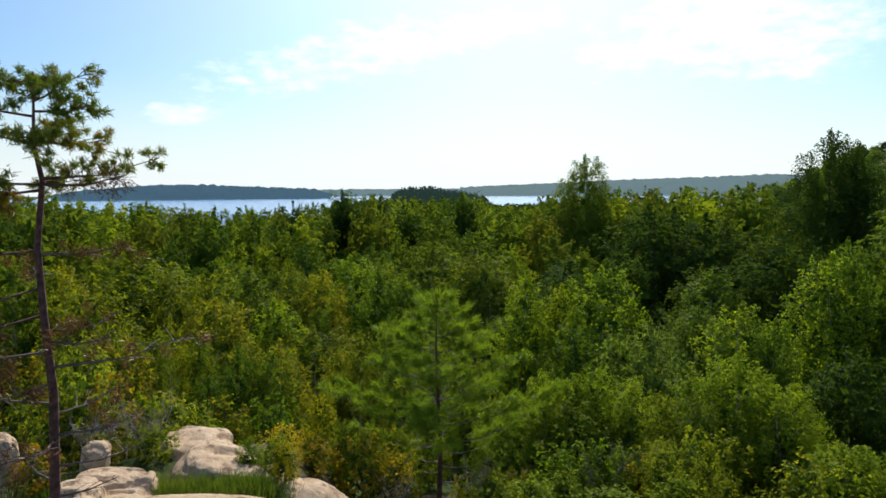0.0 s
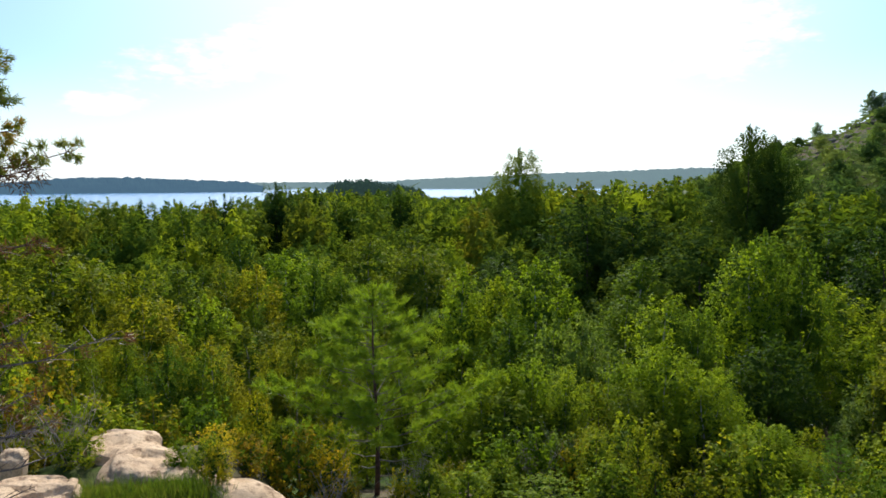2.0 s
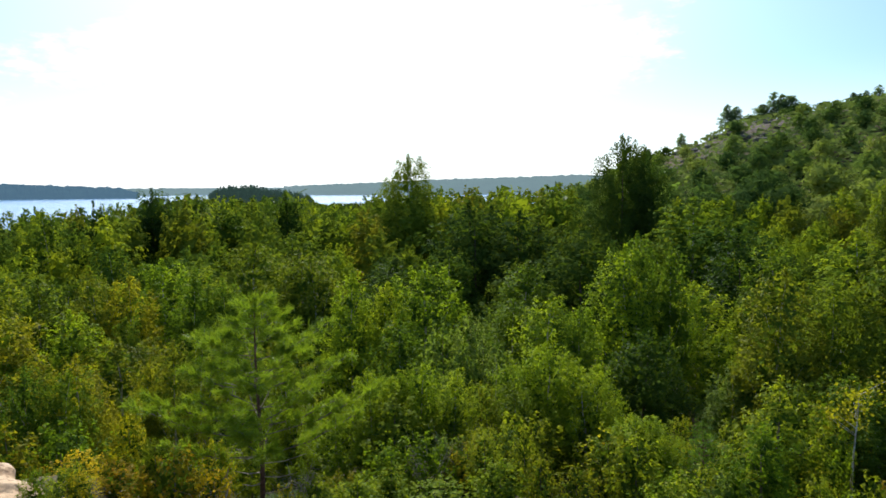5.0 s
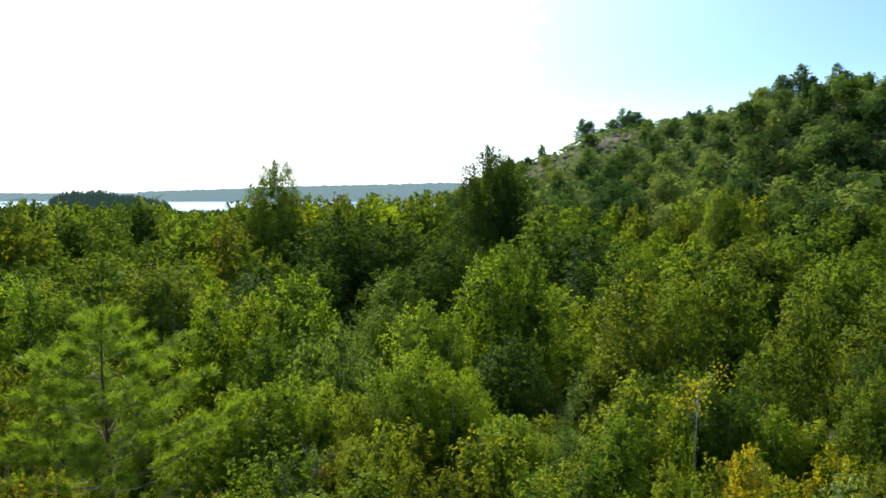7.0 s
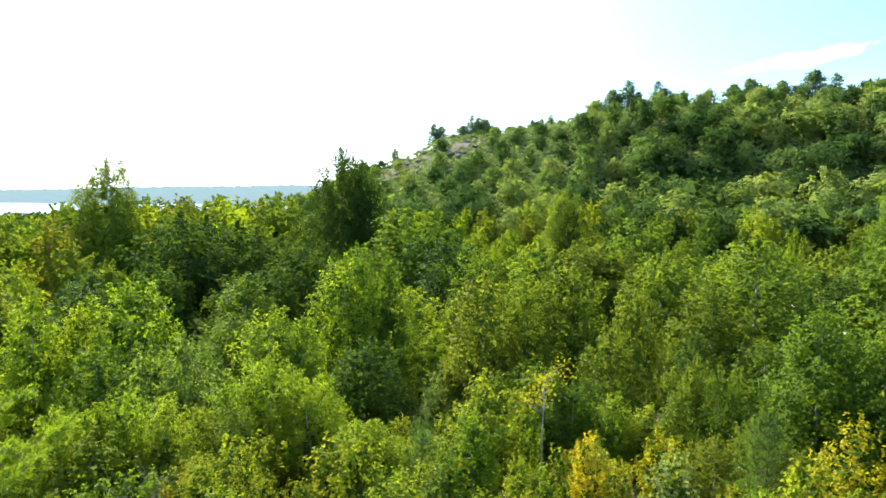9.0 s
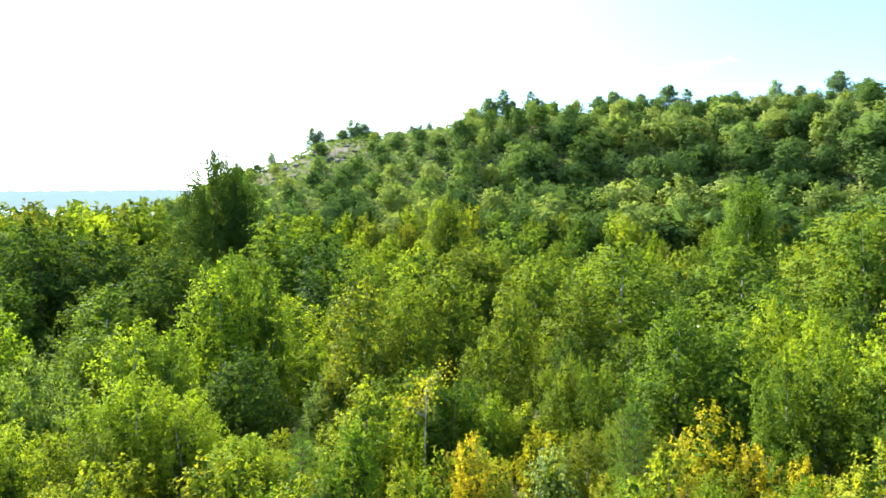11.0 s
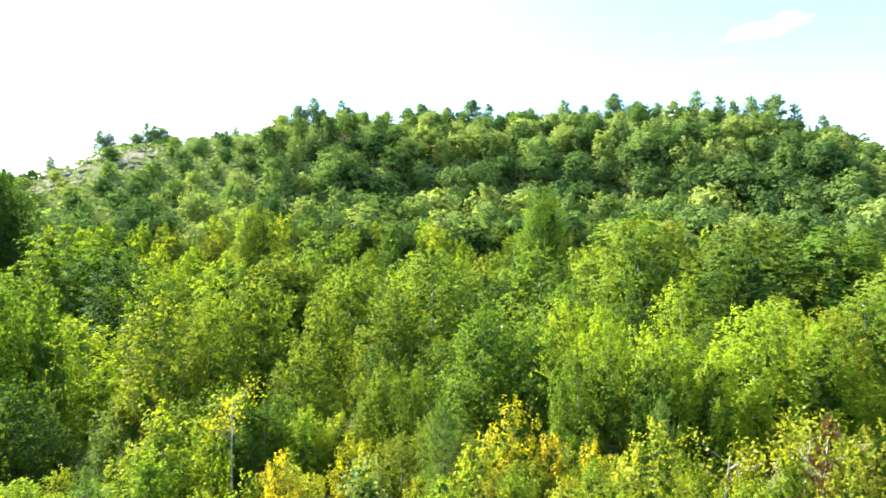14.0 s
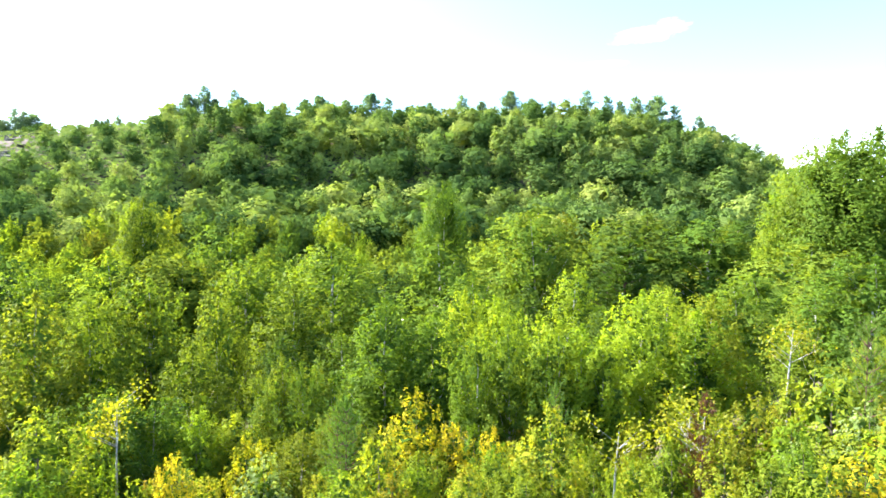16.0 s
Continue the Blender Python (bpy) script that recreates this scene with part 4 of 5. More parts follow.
shrub("yellow", -2.1, 14.0, 35.70, 0.73)
shrub("green", -3.1, 13.2, 35.82, 1.41)
shrub("orange", -3.7, 12.5, 36.05, 1.24)
shrub("orange", -4.7, 11.6, 36.15, 0.87)
shrub("orange", -5.2, 13.5, 35.85, 0.76)
shrub("yellow", -0.4, 12.4, 35.57, 0.74)
shrub("orange", 1.8, 12.1, 34.70, 0.73)
shrub("willow", 4.8, 15.1, 35.17, 0.94)
shrub("willow", 4.2, 13.2, 34.83, 1.05)
shrub("orange", 5.8, 15.5, 35.16, 0.98)
shrub("green", 2.9, 12.4, 35.16, 1.29)
shrub("orange", 4.5, 12.6, 34.83, 0.90)
shrub("lime", 7.8, 12.8, 34.67, 1.64)
shrub("willow", 16.4, 19.7, 32.81, 1.52)
shrub("green", 11.8, 11.0, 35.46, 1.21)
shrub("green", 11.0, 11.1, 35.25, 1.30)
shrub("willow", 15.8, 19.1, 33.02, 1.87)
shrub("willow", 5.8, 19.2, 36.08, 0.85)
shrub("willow", 5.4, 16.8, 35.13, 1.03)
shrub("willow", 6.1, 18.1, 35.46, 0.80)
shrub("lime", 3.8, 15.6, 35.56, 1.75)
shrub("lime", 5.9, 13.4, 35.00, 1.34)
shrub("lime", 15.1, 9.6, 34.89, 1.62)
shrub("lime", 6.4, 13.8, 34.76, 1.64)
shrub("lime", 12.5, 4.8, 35.46, 1.29)
shrub("lime", 13.5, 1.6, 36.16, 1.42)
shrub("lime", 13.9, -3.3, 37.07, 1.74)
shrub("lime", 12.1, -3.2, 36.54, 1.21)
shrub("willow", 5.5, 13.1, 34.82, 1.05)
shrub("lime", 7.8, 11.6, 35.08, 1.26)
shrub("lime", 5.0, 13.2, 34.93, 1.05)
shrub("lime", 3.3, 14.2, 35.46, 1.82)
shrub("green", 14.2, 10.1, 34.80, 1.29)
shrub("yellow", 14.1, 8.3, 34.60, 0.67)
shrub("yellow", 12.3, 9.3, 34.70, 0.76)
shrub("willow", 12.2, 7.1, 35.11, 1.24)
shrub("yellow", 10.9, 8.2, 35.46, 0.77)
shrub("yellow", 12.9, 7.9, 35.14, 0.49)
shrub("lime", 10.5, 10.8, 36.23, 1.82)
shrub("green", 9.0, 9.5, 35.89, 1.25)
shrub("willow", 12.2, -2.4, 36.24, 0.80)

conifer("small_pine", 13.9, 6.1, 35.78, 1.36)
conifer("small_pine", 15.0, 1.7, 36.17, 1.12)
conifer("small_pine", 11.4, 14.3, 33.97, 1.37)
conifer("small_pine", 11.6, 8.5, 34.88, 1.05)
conifer("small_pine", 14.0, 6.3, 35.71, 1.38)
conifer("small_pine", 9.5, 11.7, 34.81, 1.38)
conifer("spruce", 44.1, -0.1, 37.74, 5.97)
conifer("dead_pine", 13.4, -1.1, 36.52, 0.90)
conifer("small_pine", 14.8, -4.1, 37.87, 1.26)

bare_birch(18.6, -3.7, 36.90, 0.02)
bare_birch(13.4, -1.1, 36.15, 0.06)
bare_birch(14.0, -0.9, 36.04, 0.0)
bare_birch(14.0, 12.2, 35.30, 0.01)
bare_birch(12.2, 10.5, 35.63, -0.02)
bare_birch(13.6, 0.4, 35.62, 0.05)

ridge_pine(133.2, 167.2, 64.4, 4.6)
ridge_pine(135.2, 165.6, 63.6, 4.8)
ridge_pine(142.8, 159.3, 67.2, 5.0)
ridge_pine(144.4, 157.9, 66.5, 4.8)
ridge_pine(145.6, 156.8, 65.9, 8.8)
ridge_pine(140.6, 161.1, 63.9, 6.6)
ridge_pine(147.4, 155.0, 63.2, 6.0)
ridge_pine(156, 145, 65.5, 2.9)
ridge_pine(158, 143, 65.9, 2.6)
ridge_pine(160, 141, 67.1, 3.5)
ridge_pine(169, 130, 71.2, 6.6)
ridge_pine(172, 126, 74.5, 7.9)
ridge_pine(174, 122, 76.9, 7.5)
ridge_pine(176, 120, 73.5, 5.7)
ridge_pine(179, 115, 76.4, 5.7)
ridge_pine(180, 113, 74.2, 7.5)
ridge_pine(123, 174, 56.3, 4.0)
ridge_pine(190, 97, 74.5, 7.5)
ridge_pine(192, 93, 75.9, 7.9)
ridge_pine(193, 89, 73.4, 6.2)
ridge_pine(195, 85, 74.6, 7.5)
ridge_pine(198, 78, 76.9, 8.4)
ridge_pine(200, 73, 75.5, 6.6)
ridge_pine(204, 60, 74.1, 5.7)
ridge_pine(207, 50, 76.6, 6.2)
ridge_pine(208, 44, 74.4, 5.7)
ridge_pine(210, 35, 77.8, 7.9)
ridge_pine(211, 28, 75.2, 6.2)
ridge_pine(212, 22, 74.4, 5.7)
ridge_pine(213, 11, 77.2, 7.1)
ridge_pine(213, 5, 75.2, 6.6)
ridge_pine(213, 1, 73.6, 5.7)
ridge_pine(213, -4, 74.8, 6.6)
ridge_pine(213, -10, 74.5, 11.0)
ridge_pine(213, -15, 71.5, 6.6)
ridge_pine(212, -22, 68.0, 5.7)
ridge_pine(211, -26, 64.9, 5.3)
ridge_pine(211, -32, 62.3, 5.3)
ridge_pine(210, -38, 59.1, 5.3)

# the soft pine that stands before the lookout
def soft_pine(x, y, top, width):
    """A young white pine: airy whorls of rising limbs that end in brushes of long needles, some dead limbs below."""
    rng = np.random.default_rng(12)
    z = land_at(x, y) - 0.05
    h = top - z
    ob = new("pine_tree")
    ob.matrix_basis = pose(x, y, z)
    ts = np.linspace(0, 1, 9)
    trunk = np.stack([0.03 * np.sin(ts * 6), 0.02 * np.cos(ts * 5), ts * h], 1)
    g = Geo()
    g.tube(trunk, 0.052 * (1 - 0.9 * ts), 8)
    spot = lambda q: np.array([np.interp(q, ts, trunk[:, i]) for i in range(3)])
    limbs, at, way = Geo(), [], []
    for k, q in enumerate(np.linspace(0.30, 0.95, 10)):
        reach = 0.5 * width * float(np.interp(q, (0.30, 0.42, 0.55, 0.75, 0.9, 0.97), (0.72, 1.0, 0.84, 0.47, 0.20, 0.06)))
        for j in range(5):
            a = j * 1.257 + k * 0.9 + rng.uniform(-0.25, 0.25)
            ln = reach * rng.uniform(0.6, 1.12)
            out = np.array([math.cos(a), math.sin(a), 0])
            p0 = spot(q + rng.uniform(-0.015, 0.015))
            p1, p2 = p0 + out * ln * 0.5 + (0, 0, 0.14 * ln), p0 + out * ln + (0, 0, 0.42 * ln)
            limbs.tube([p0, p1, p2], [0.014 * (1.1 - q), 0.009 * (1.1 - q) + 0.002, 0.003], 4)
            n = max(4, int(15 * ln))
            for t in np.append(rng.uniform(0.3, 0.98, n), 1.0):
                base = p0 + (p1 - p0) * (2 * t) if t < 0.5 else p1 + (p2 - p1) * (2 * t - 1)
                side = np.array([-out[1], out[0], 0]) * rng.uniform(-1, 1) + out * 0.6 + np.array([0, 0, rng.uniform(0.1, 0.7)])
                end = base + side * rng.uniform(0.10, 0.26) * (1.25 - 0.6 * t)
                limbs.tube([base, end], [0.004, 0.003], 3)
                at.append(end)
                way.append(side)
    for q in np.linspace(0.93, 1.0, 6):
        at.append(spot(q)); way.append(np.array([0, 0, 1.0]))
    brush = Geo()
    brush.needles(np.array(at), np.array(way) * 1.2, 0.15, 0.011, rng, 42, 0.55, 0.18)
    part("trunk", g.mesh("trunk", BARK_PINE, True), ob, "slim dark pine trunk")
    part("branchwork", limbs.mesh("branchwork", TWIG), ob)
    part("needles", brush.mesh("needles", NEEDLE), ob)
    for q, a, ln in ((0.12, 0.3, 0.5), (0.17, 3.3, 0.32), (0.2, 5.9, 0.6), (0.22, 2.9, 0.45), (0.26, 0.1, 0.7), (0.3, 3.6, 0.5), (0.62, 3.0, 0.5), (0.68, 3.4, 0.35)):
        d = Geo()
        p0 = spot(q)
        e = p0 + np.array([math.cos(a), math.sin(a) * 0.6 - 0.3, 0.22]) * ln
        d.tube([p0, (p0 + e) / 2 + (0, 0, -0.04), e], [0.013, 0.01, 0.004], 5)
        part("dead_branch", d.mesh("dead_branch", DRY_TWIG), ob, "bare bleached branch")
    TAKEN.append((x, y, width * 0.3))
    return tagged(ob, "airy young white pine with long soft needles", "tree", "conifers")


soft_pine(0.45, 11.2, 38.2, 4.1)


# ---------------------------------------------------------------- the wood that fills valley and hill
TOP_R = (13, 15, 20, 28, 40, 60, 90, 110)
TOP_EL = (-17.5, -15, -11.2, -8.2, -5.6, -3.9, -2.6, -2.2)


def free(x, y, gap):
    return all((x - a) ** 2 + (y - b) ** 2 > (gap + c) ** 2 for a, b, c in TAKEN if abs(x - a) < 8 and abs(y - b) < 8)


fill_rng = np.random.default_rng(21)
KINDS = ("birch_bright", "birch_green", "birch_green", "birch_dark", "birch_olive", "birch_green", "birch_green", "birch_dark")


def fill_valley(r0, r1, tries, limit, gap, width):
    made = 0
    for _ in range(tries):
        if made >= limit:
            break
        r = math.sqrt(fill_rng.uniform(r0 * r0, r1 * r1))
        az = fill_rng.uniform(-122, 50)
        x, y = -r * math.sin(radians(az)), r * math.cos(radians(az))
        if not free(x, y, gap) or (az > 2 and r < 13.5):
            continue
        top = 40 + r * math.tan(radians(np.interp(r, TOP_R, TOP_EL))) - fill_rng.exponential(0.10) * r * 0.6
        top = max(top, land_at(x, y) + 2.0)
        kind = KINDS[int(fill_rng.integers(len(KINDS)))]
        if (-34 < az < -8 or (az < -72 and r > 28)) and fill_rng.random() < 0.55:
            kind = 'birch_dark'
        if az > -8 and fill_rng.random() < 0.5:
            kind = 'birch_olive'
        tall = top - land_at(x, y)
        young_tree(kind, x, y, top, min(width * fill_rng.uniform(0.7, 1.35), 0.62 * tall))
        made += 1
    return made


def fill_shrubs(r0, r1, tries, limit, az0, az1):
    made = 0
    for _ in range(tries):
        if made >= limit:
            break
        r = math.sqrt(fill_rng.uniform(r0 * r0, r1 * r1))
        az = fill_rng.uniform(az0, az1)
        x, y = -r * math.sin(radians(az)), r * math.cos(radians(az))
        if not free(x, y, 0.2):
            continue
        kind = ("green", "lime", "lime", "lime", "lime", "green", "lime", "green", "lime", "lime", "yellow", "orange", "willow")[int(fill_rng.integers(13))]
        shrub(kind, x, y, land_at(x, y) + fill_rng.uniform(0.7, 1.3) + (r - 10.5) * 0.12, fill_rng.uniform(0.6, 1.15))
        made += 1


# open ground with dead brush keeps free of shrubs
TAKEN.extend([(4.9, 13.6, 1.2), (6.0, 15.6, 0.9), (13.5, 9.0, 0.7), (12.6, 5.4, 0.6)])
fill_shrubs(10.5, 20, 1500, 70, -128, 8)
fill_shrubs(10.5, 17, 1200, 45, -128, -35)
fill_shrubs(13, 22, 600, 30, 8, 45)
fill_valley(15, 32, 1500, 40, 1.0, 2.4)
fill_valley(32, 62, 4000, 135, 1.6, 4.5)


def far_pattern(seed, leaves, size, round_crown):
    rng = np.random.default_rng(seed)
    if round_crown:
        _, g = grow(rng, 1.0, 0.7, 0.1, 0.50, 28, leaves, size, True, 0.4, 2.6, 0.4, 0.6, 1.8, 2, 0.35, 0.45)
    else:
        _, g = grow(rng, 1.0, 0.5, 0.06, 0.45, 34, leaves, size, True, 0.4, 2.4, 0.4, 0.6, 1.6, 2, 0.6, 0.6)
    return np.concatenate(g.v), np.concatenate(g.n)


class Wood:
    """Many trees too far off to count, gathered leaf by leaf into one mesh."""

    def __init__(self):
        self.g = Geo()

    def tree(self, pat, x, y, z, h, w, rng):
        a = rng.uniform(0, 6.28)
        c, s = math.cos(a), math.sin(a)
        p, way = pat
        turn = np.array([[c, s, 0], [-s, c, 0], [0, 0, 1.0]])
        q = np.stack([(c * p[:, 0] - s * p[:, 1]) * w, (s * p[:, 0] + c * p[:, 1]) * w, p[:, 2] * h], 1) + (x, y, z)
        self.g.add(q, np.arange(len(q)).reshape(-1, 3), rng.random(), way @ turn)

    def done(self, name, mat, label):
        return tagged(new(name, self.g.mesh(name, mat, tone=True, soft=True)), label, "woodland", kind="stuff")


def scatter(rng, n, r0, r1, az0, az1, gap, power=2.0):
    """Places kept apart by a grid of cells."""
    cells, out = {}, []
    for _ in range(n):
        u = rng.random()
        r = (r0 ** power + u * (r1 ** power - r0 ** power)) ** (1 / power)
        az = rng.uniform(az0, az1)
        x, y = -r * math.sin(radians(az)), r * math.cos(radians(az))
        key = (int(x // gap), int(y // gap))
        near = [q for i in (-1, 0, 1) for j in (-1, 0, 1) for q in cells.get((key[0] + i, key[1] + j), ())]
        if any((x - a) ** 2 + (y - b) ** 2 < gap * gap for a, b in near):
            continue
        cells.setdefault(key, []).append((x, y))
        out.append((x, y, r, az))
    return out


VALLEY_PATS = [far_pattern(80 + i, 1700, 0.030, False) for i in range(6)]
HILL_PATS = [far_pattern(90 + i, 1400, 0.040, True) for i in range(6)] + [far_pattern(97 + i, 1250, 0.04, False) for i in range(3)]
SHORE_PATS = [far_pattern(110 + i, 60, 0.14, False) for i in range(5)]


def far_valley():
    rng = np.random.default_rng(31)
    woods = {k: Wood() for k in ("birch_green", "birch_dark", "birch_olive", "birch_bright")}
    keys = ("birch_green", "birch_green", "birch_bright", "birch_olive")
    sunny = ("birch_green", "birch_bright", "birch_green", "birch_olive", "birch_dark", "birch_green")
    for x, y, r, az in scatter(rng, 3200, 58, 125, -122, 46, 4.9):
        if not free(x, y, 0.6):
            continue
        z = land_at(x, y)
        top = 40 + r * math.tan(radians(np.interp(r, TOP_R, TOP_EL)))
        if az > -26 and r > 75:
            line = float(np.interp(az, (-26, -24, -21, -17, -14, -10, -9.2, -8.8, -5, -4.2, 5.4, 9, 9.9, 13, 16, 21.5, 24.4, 27.4, 31), (0.8, 0.6, 0.5, 0.38, 0.25, -0.1, -0.3, -1.2, -1.2, -0.4, -0.2, -0.2, -0.8, -0.9, -1.1, -1.0, -0.6, -0.5, 0.0)))
            top = 40 + r * math.tan(radians(line)) - rng.exponential(0.5) - (125 - r) * 0.015
            h = max(top - z, 5.5)
        else:
            h = max(top - z - rng.exponential(1.3), 5.5) if r < 112 else rng.uniform(8, 10.5)
        key = keys[int(rng.integers(4))] if az > -28 or az < -74 else sunny[int(rng.integers(6))]
        if -54 < az < -33 and rng.random() < 0.4:
            key = "birch_bright"
        woods[key].tree(VALLEY_PATS[int(rng.integers(6))], x, y, z, h, h * rng.uniform(0.85, 1.15), rng)
    woods["birch_green"].done("birch_wood", SPRAY["birch_green"], "valley wood of green birches seen from above")
    woods["birch_dark"].done("poplar_wood", SPRAY["birch_dark"], "dark poplars among the valley birches")
    woods["birch_bright"].done("birch_wood", SPRAY["birch_bright"], "fresh yellow-green birches among the valley wood")
    woods["birch_olive"].done("birch_wood", SPRAY["birch_olive"], "olive birches among the valley wood")


def hillside():
    rng = np.random.default_rng(32)
    woods = {k: Wood() for k in ("maple", "hill_mix", "oak_shade")}
    for x, y, r, az in scatter(rng, 8000, 122, 222, -124, -19, 5.9):
        open_rock = (-42.5 < az < -34 and r > 171 and rng.random() < 0.93) or (-48 < az <= -43.5 and r > 196 and rng.random() < 0.8) or (-58 < az <= -47 and r > 188 and rng.random() < 0.6)
        if open_rock or not free(x, y, 0.5):
            continue
        z = land_at(x, y)
        h = rng.uniform(6.5, 10.5) * float(np.interp(r, (150, 178, 205), (1.0, 0.82, 0.42 if az > -52 else 0.62)))
        if az > -33:
            h = rng.uniform(4.5, 6.5) if r > 140 else rng.uniform(7, 9.5)
        shade = noise.noise(Vector((x * 0.035, y * 0.035, 2.0)))
        k = rng.choice(3, p=(0.15, 0.25, 0.60) if shade > (0.12 if az > -62 else 0.02) else (0.40, 0.38, 0.22))
        # shadow of the steep bank, laid in as a band of dark-leaved trees
        if az < -50 and 149 < r < 167 and rng.random() < 0.75:
            k = 2
        if -50 < az < -33 and r > 140:
            h = min(h, float(np.interp(r, (140, 195, 210), (6.5, 3.8, 2.4))))
        wide = rng.uniform(1.0, 1.5)
        if az < -56:
            h *= float(np.interp(r, (130, 150, 176, 190), (1.1, 1.3, 1.2, 1.0)))
            wide *= 1.12
            if k == 0 and rng.random() < 0.4:
                k = 2
        woods[("maple", "hill_mix", "oak_shade")[k]].tree(HILL_PATS[int(rng.integers(9))], x, y, z - 0.3, h, max(h, 4.5) * wide, rng)
    woods["maple"].done("maple_wood", LEAF["maple"], "rounded light green maples covering the hillside, haze in their colour")
    woods["hill_mix"].done("mixed_wood", LEAF["hill_mix"], "mixed green broadleaf wood on the hillside, haze in its colour")
    woods["oak_shade"].done("oak_wood", LEAF["oak_shade"], "dark green oaks on the hillside, some standing in for shade on the steep bank")


def shore_wood():
    rng = np.random.default_rng(33)
    w = Wood()
    for x, y, r, az in scatter(rng, 1350, 122, 1080, -21, 46, 6.5, 1.1):
        z = land_at(x, y)
        if z < LAKE + 0.4:
            continue
        h = (rng.uniform(9, 13) if az < 8.5 else rng.uniform(7.5, 11)) + (3.5 if (-4.5 < az < 8.5 or az < -11) and r < 400 else 0) + (9 if az > 27.5 and r > 430 else 0)
        w.tree(SHORE_PATS[int(rng.integers(5))], x, y, z, h, h * rng.uniform(0.9, 1.4), rng)
    # the wooded point that runs out into the lake
    point = Wood()
    for _ in range(260):
        az, r = rng.uniform(-3.8, 4.4), rng.uniform(840, 960)
        x, y = -r * math.sin(radians(az)), r * math.cos(radians(az))
        z = land_at(x, y)
        crest = float(np.interp(az, (-3.8, -2.5, -1.2, 0, 1, 2.4, 3.6, 4.1, 4.4), (-0.5, -0.2, 0.1, 0.22, 0.38, 0.40, 0.3, 0.05, -0.3)))
        h = max((40 + r * math.tan(radians(crest)) - z) * rng.uniform(0.8, 1.03), 6)
        point.tree(SHORE_PATS[int(rng.integers(5))], x, y, z, h, h * 0.7, rng)
    point.done("point_wood", FAR_POINT, "dark trees on a point in the lake, haze added as a glow")
    w.done("shore_wood", SPRAY["birch_dark"], "dense wood running down to the lake shore")


def undergrowth():
    """Low bushes and bracken that hide the ground of the hill."""
    rng = np.random.default_rng(35)
    n = 60000
    r = np.sqrt(rng.uniform(110 ** 2, 212 ** 2, n))
    az = np.radians(rng.uniform(-124, -20, n))
    keep = (rng.random(n) < 0.25) | ~((az > radians(-44)) & (az < radians(-33.5)) & (r > 173)) & ~((az > radians(-56)) & (az < radians(-33.5)) & (r > 196))
    r, az = r[keep], az[keep]
    n = len(r)
    x, y = -r * np.sin(az), r * np.cos(az)
    g = Geo()
    at = np.stack([x, y, land(x, y) + rng.uniform(0.1, 1.5, n)], 1)
    face = np.tile((0, 0, 1.0), (n, 1)) + np.stack([-x / r, -y / r, 0 * r], 1) * 0.7
    g.leaves(at, face, 1.15, rng, loose=0.35, simple=True)
    return tagged(new("undergrowth", g.mesh("undergrowth", LEAF["hill_mix"])), "low green bushes covering the hill under its trees", "undergrowth", kind="stuff")


far_valley()
undergrowth()
hillside()
shore_wood()

# ---------------------------------------------------------------- the ledge beside the lookout
def boulder(x, y, top, w, d, h, turn, seed, mat=None, tilt=0):
    """A worn granite block: rounded, split by joints, sunk into the ledge."""
    bm = bmesh.new()
    bmesh.ops.create_icosphere(bm, subdivisions=3 if mat else 5, radius=1.0)
    for v in bm.verts:
        p = v.co.copy()
        q = Vector([math.copysign(abs(c) ** (0.72 if mat else 0.6), c) for c in p])
        n1 = noise.noise(p * 1.3 + Vector((seed, 0, 0))) * (0.22 if mat else 0.15) + noise.noise(p * 3.4 + Vector((0, seed, 0))) * (0.10 if mat else 0.04) + noise.noise(p * 8.0 + Vector((seed, 0, 3))) * 0.012
        ridge = abs(noise.noise(p * 2.1 + Vector((0, 0, seed))))
        q *= 1 + n1 - (0.13 if mat else 0.05) * max(0.0, 1 - ridge / 0.05)
        if not mat:
            # sheeting joints leave flat, stepped tops
            q.z = math.copysign(abs(q.z) ** 0.8, q.z)
            step = noise.noise(Vector((q.x * 1.1, q.y * 2.2, seed * 2)))
            q.z -= 0.16 * smooth01(np.array((step - 0.05) / 0.06)).item() if q.z > 0 else 0
        v.co = Vector((q.x * w / 2, q.y * d / 2, q.z * h / 2))
    m = bpy.data.meshes.new("boulder")
    bm.to_mesh(m)
    bm.free()
    m.materials.append(mat or GRANITE)
    m.polygons.foreach_set("use_smooth", [True] * len(m.polygons))
    ob = new("boulder", m)
    ob.matrix_basis = pose(x, y, top - h * 0.53, 0, tilt, turn)
    return tagged(ob, "weathered pink granite boulder on the ledge", "boulder", "boulders on the ledge")


boulder(-3.22, 9.68, 36.37, 1.00, 1.30, 0.80, 12, 1.0, tilt=8)
boulder(-2.46, 8.90, 36.43, 1.50, 1.40, 1.00, 16, 2.3, tilt=16)
boulder(-2.40, 7.21, 36.49, 2.30, 0.90, 0.80, 12, 3.7, tilt=4)
boulder(-1.52, 8.34, 36.20, 1.65, 1.20, 0.90, -12, 4.1, tilt=15)
boulder(-1.96, 8.64, 36.20, 0.90, 0.90, 0.80, 30, 4.9, tilt=18)
boulder(-3.51, 7.10, 36.79, 0.55, 0.70, 0.70, 20, 5.9, tilt=-2)
boulder(-3.43, 7.83, 36.60, 0.95, 0.60, 0.50, 12, 6.6, tilt=6)
boulder(-3.16, 7.41, 36.53, 0.60, 0.45, 0.35, 8, 6.1, tilt=2)
boulder(-4.10, 8.61, 36.67, 0.34, 0.40, 0.40, 10, 7.2, tilt=8)
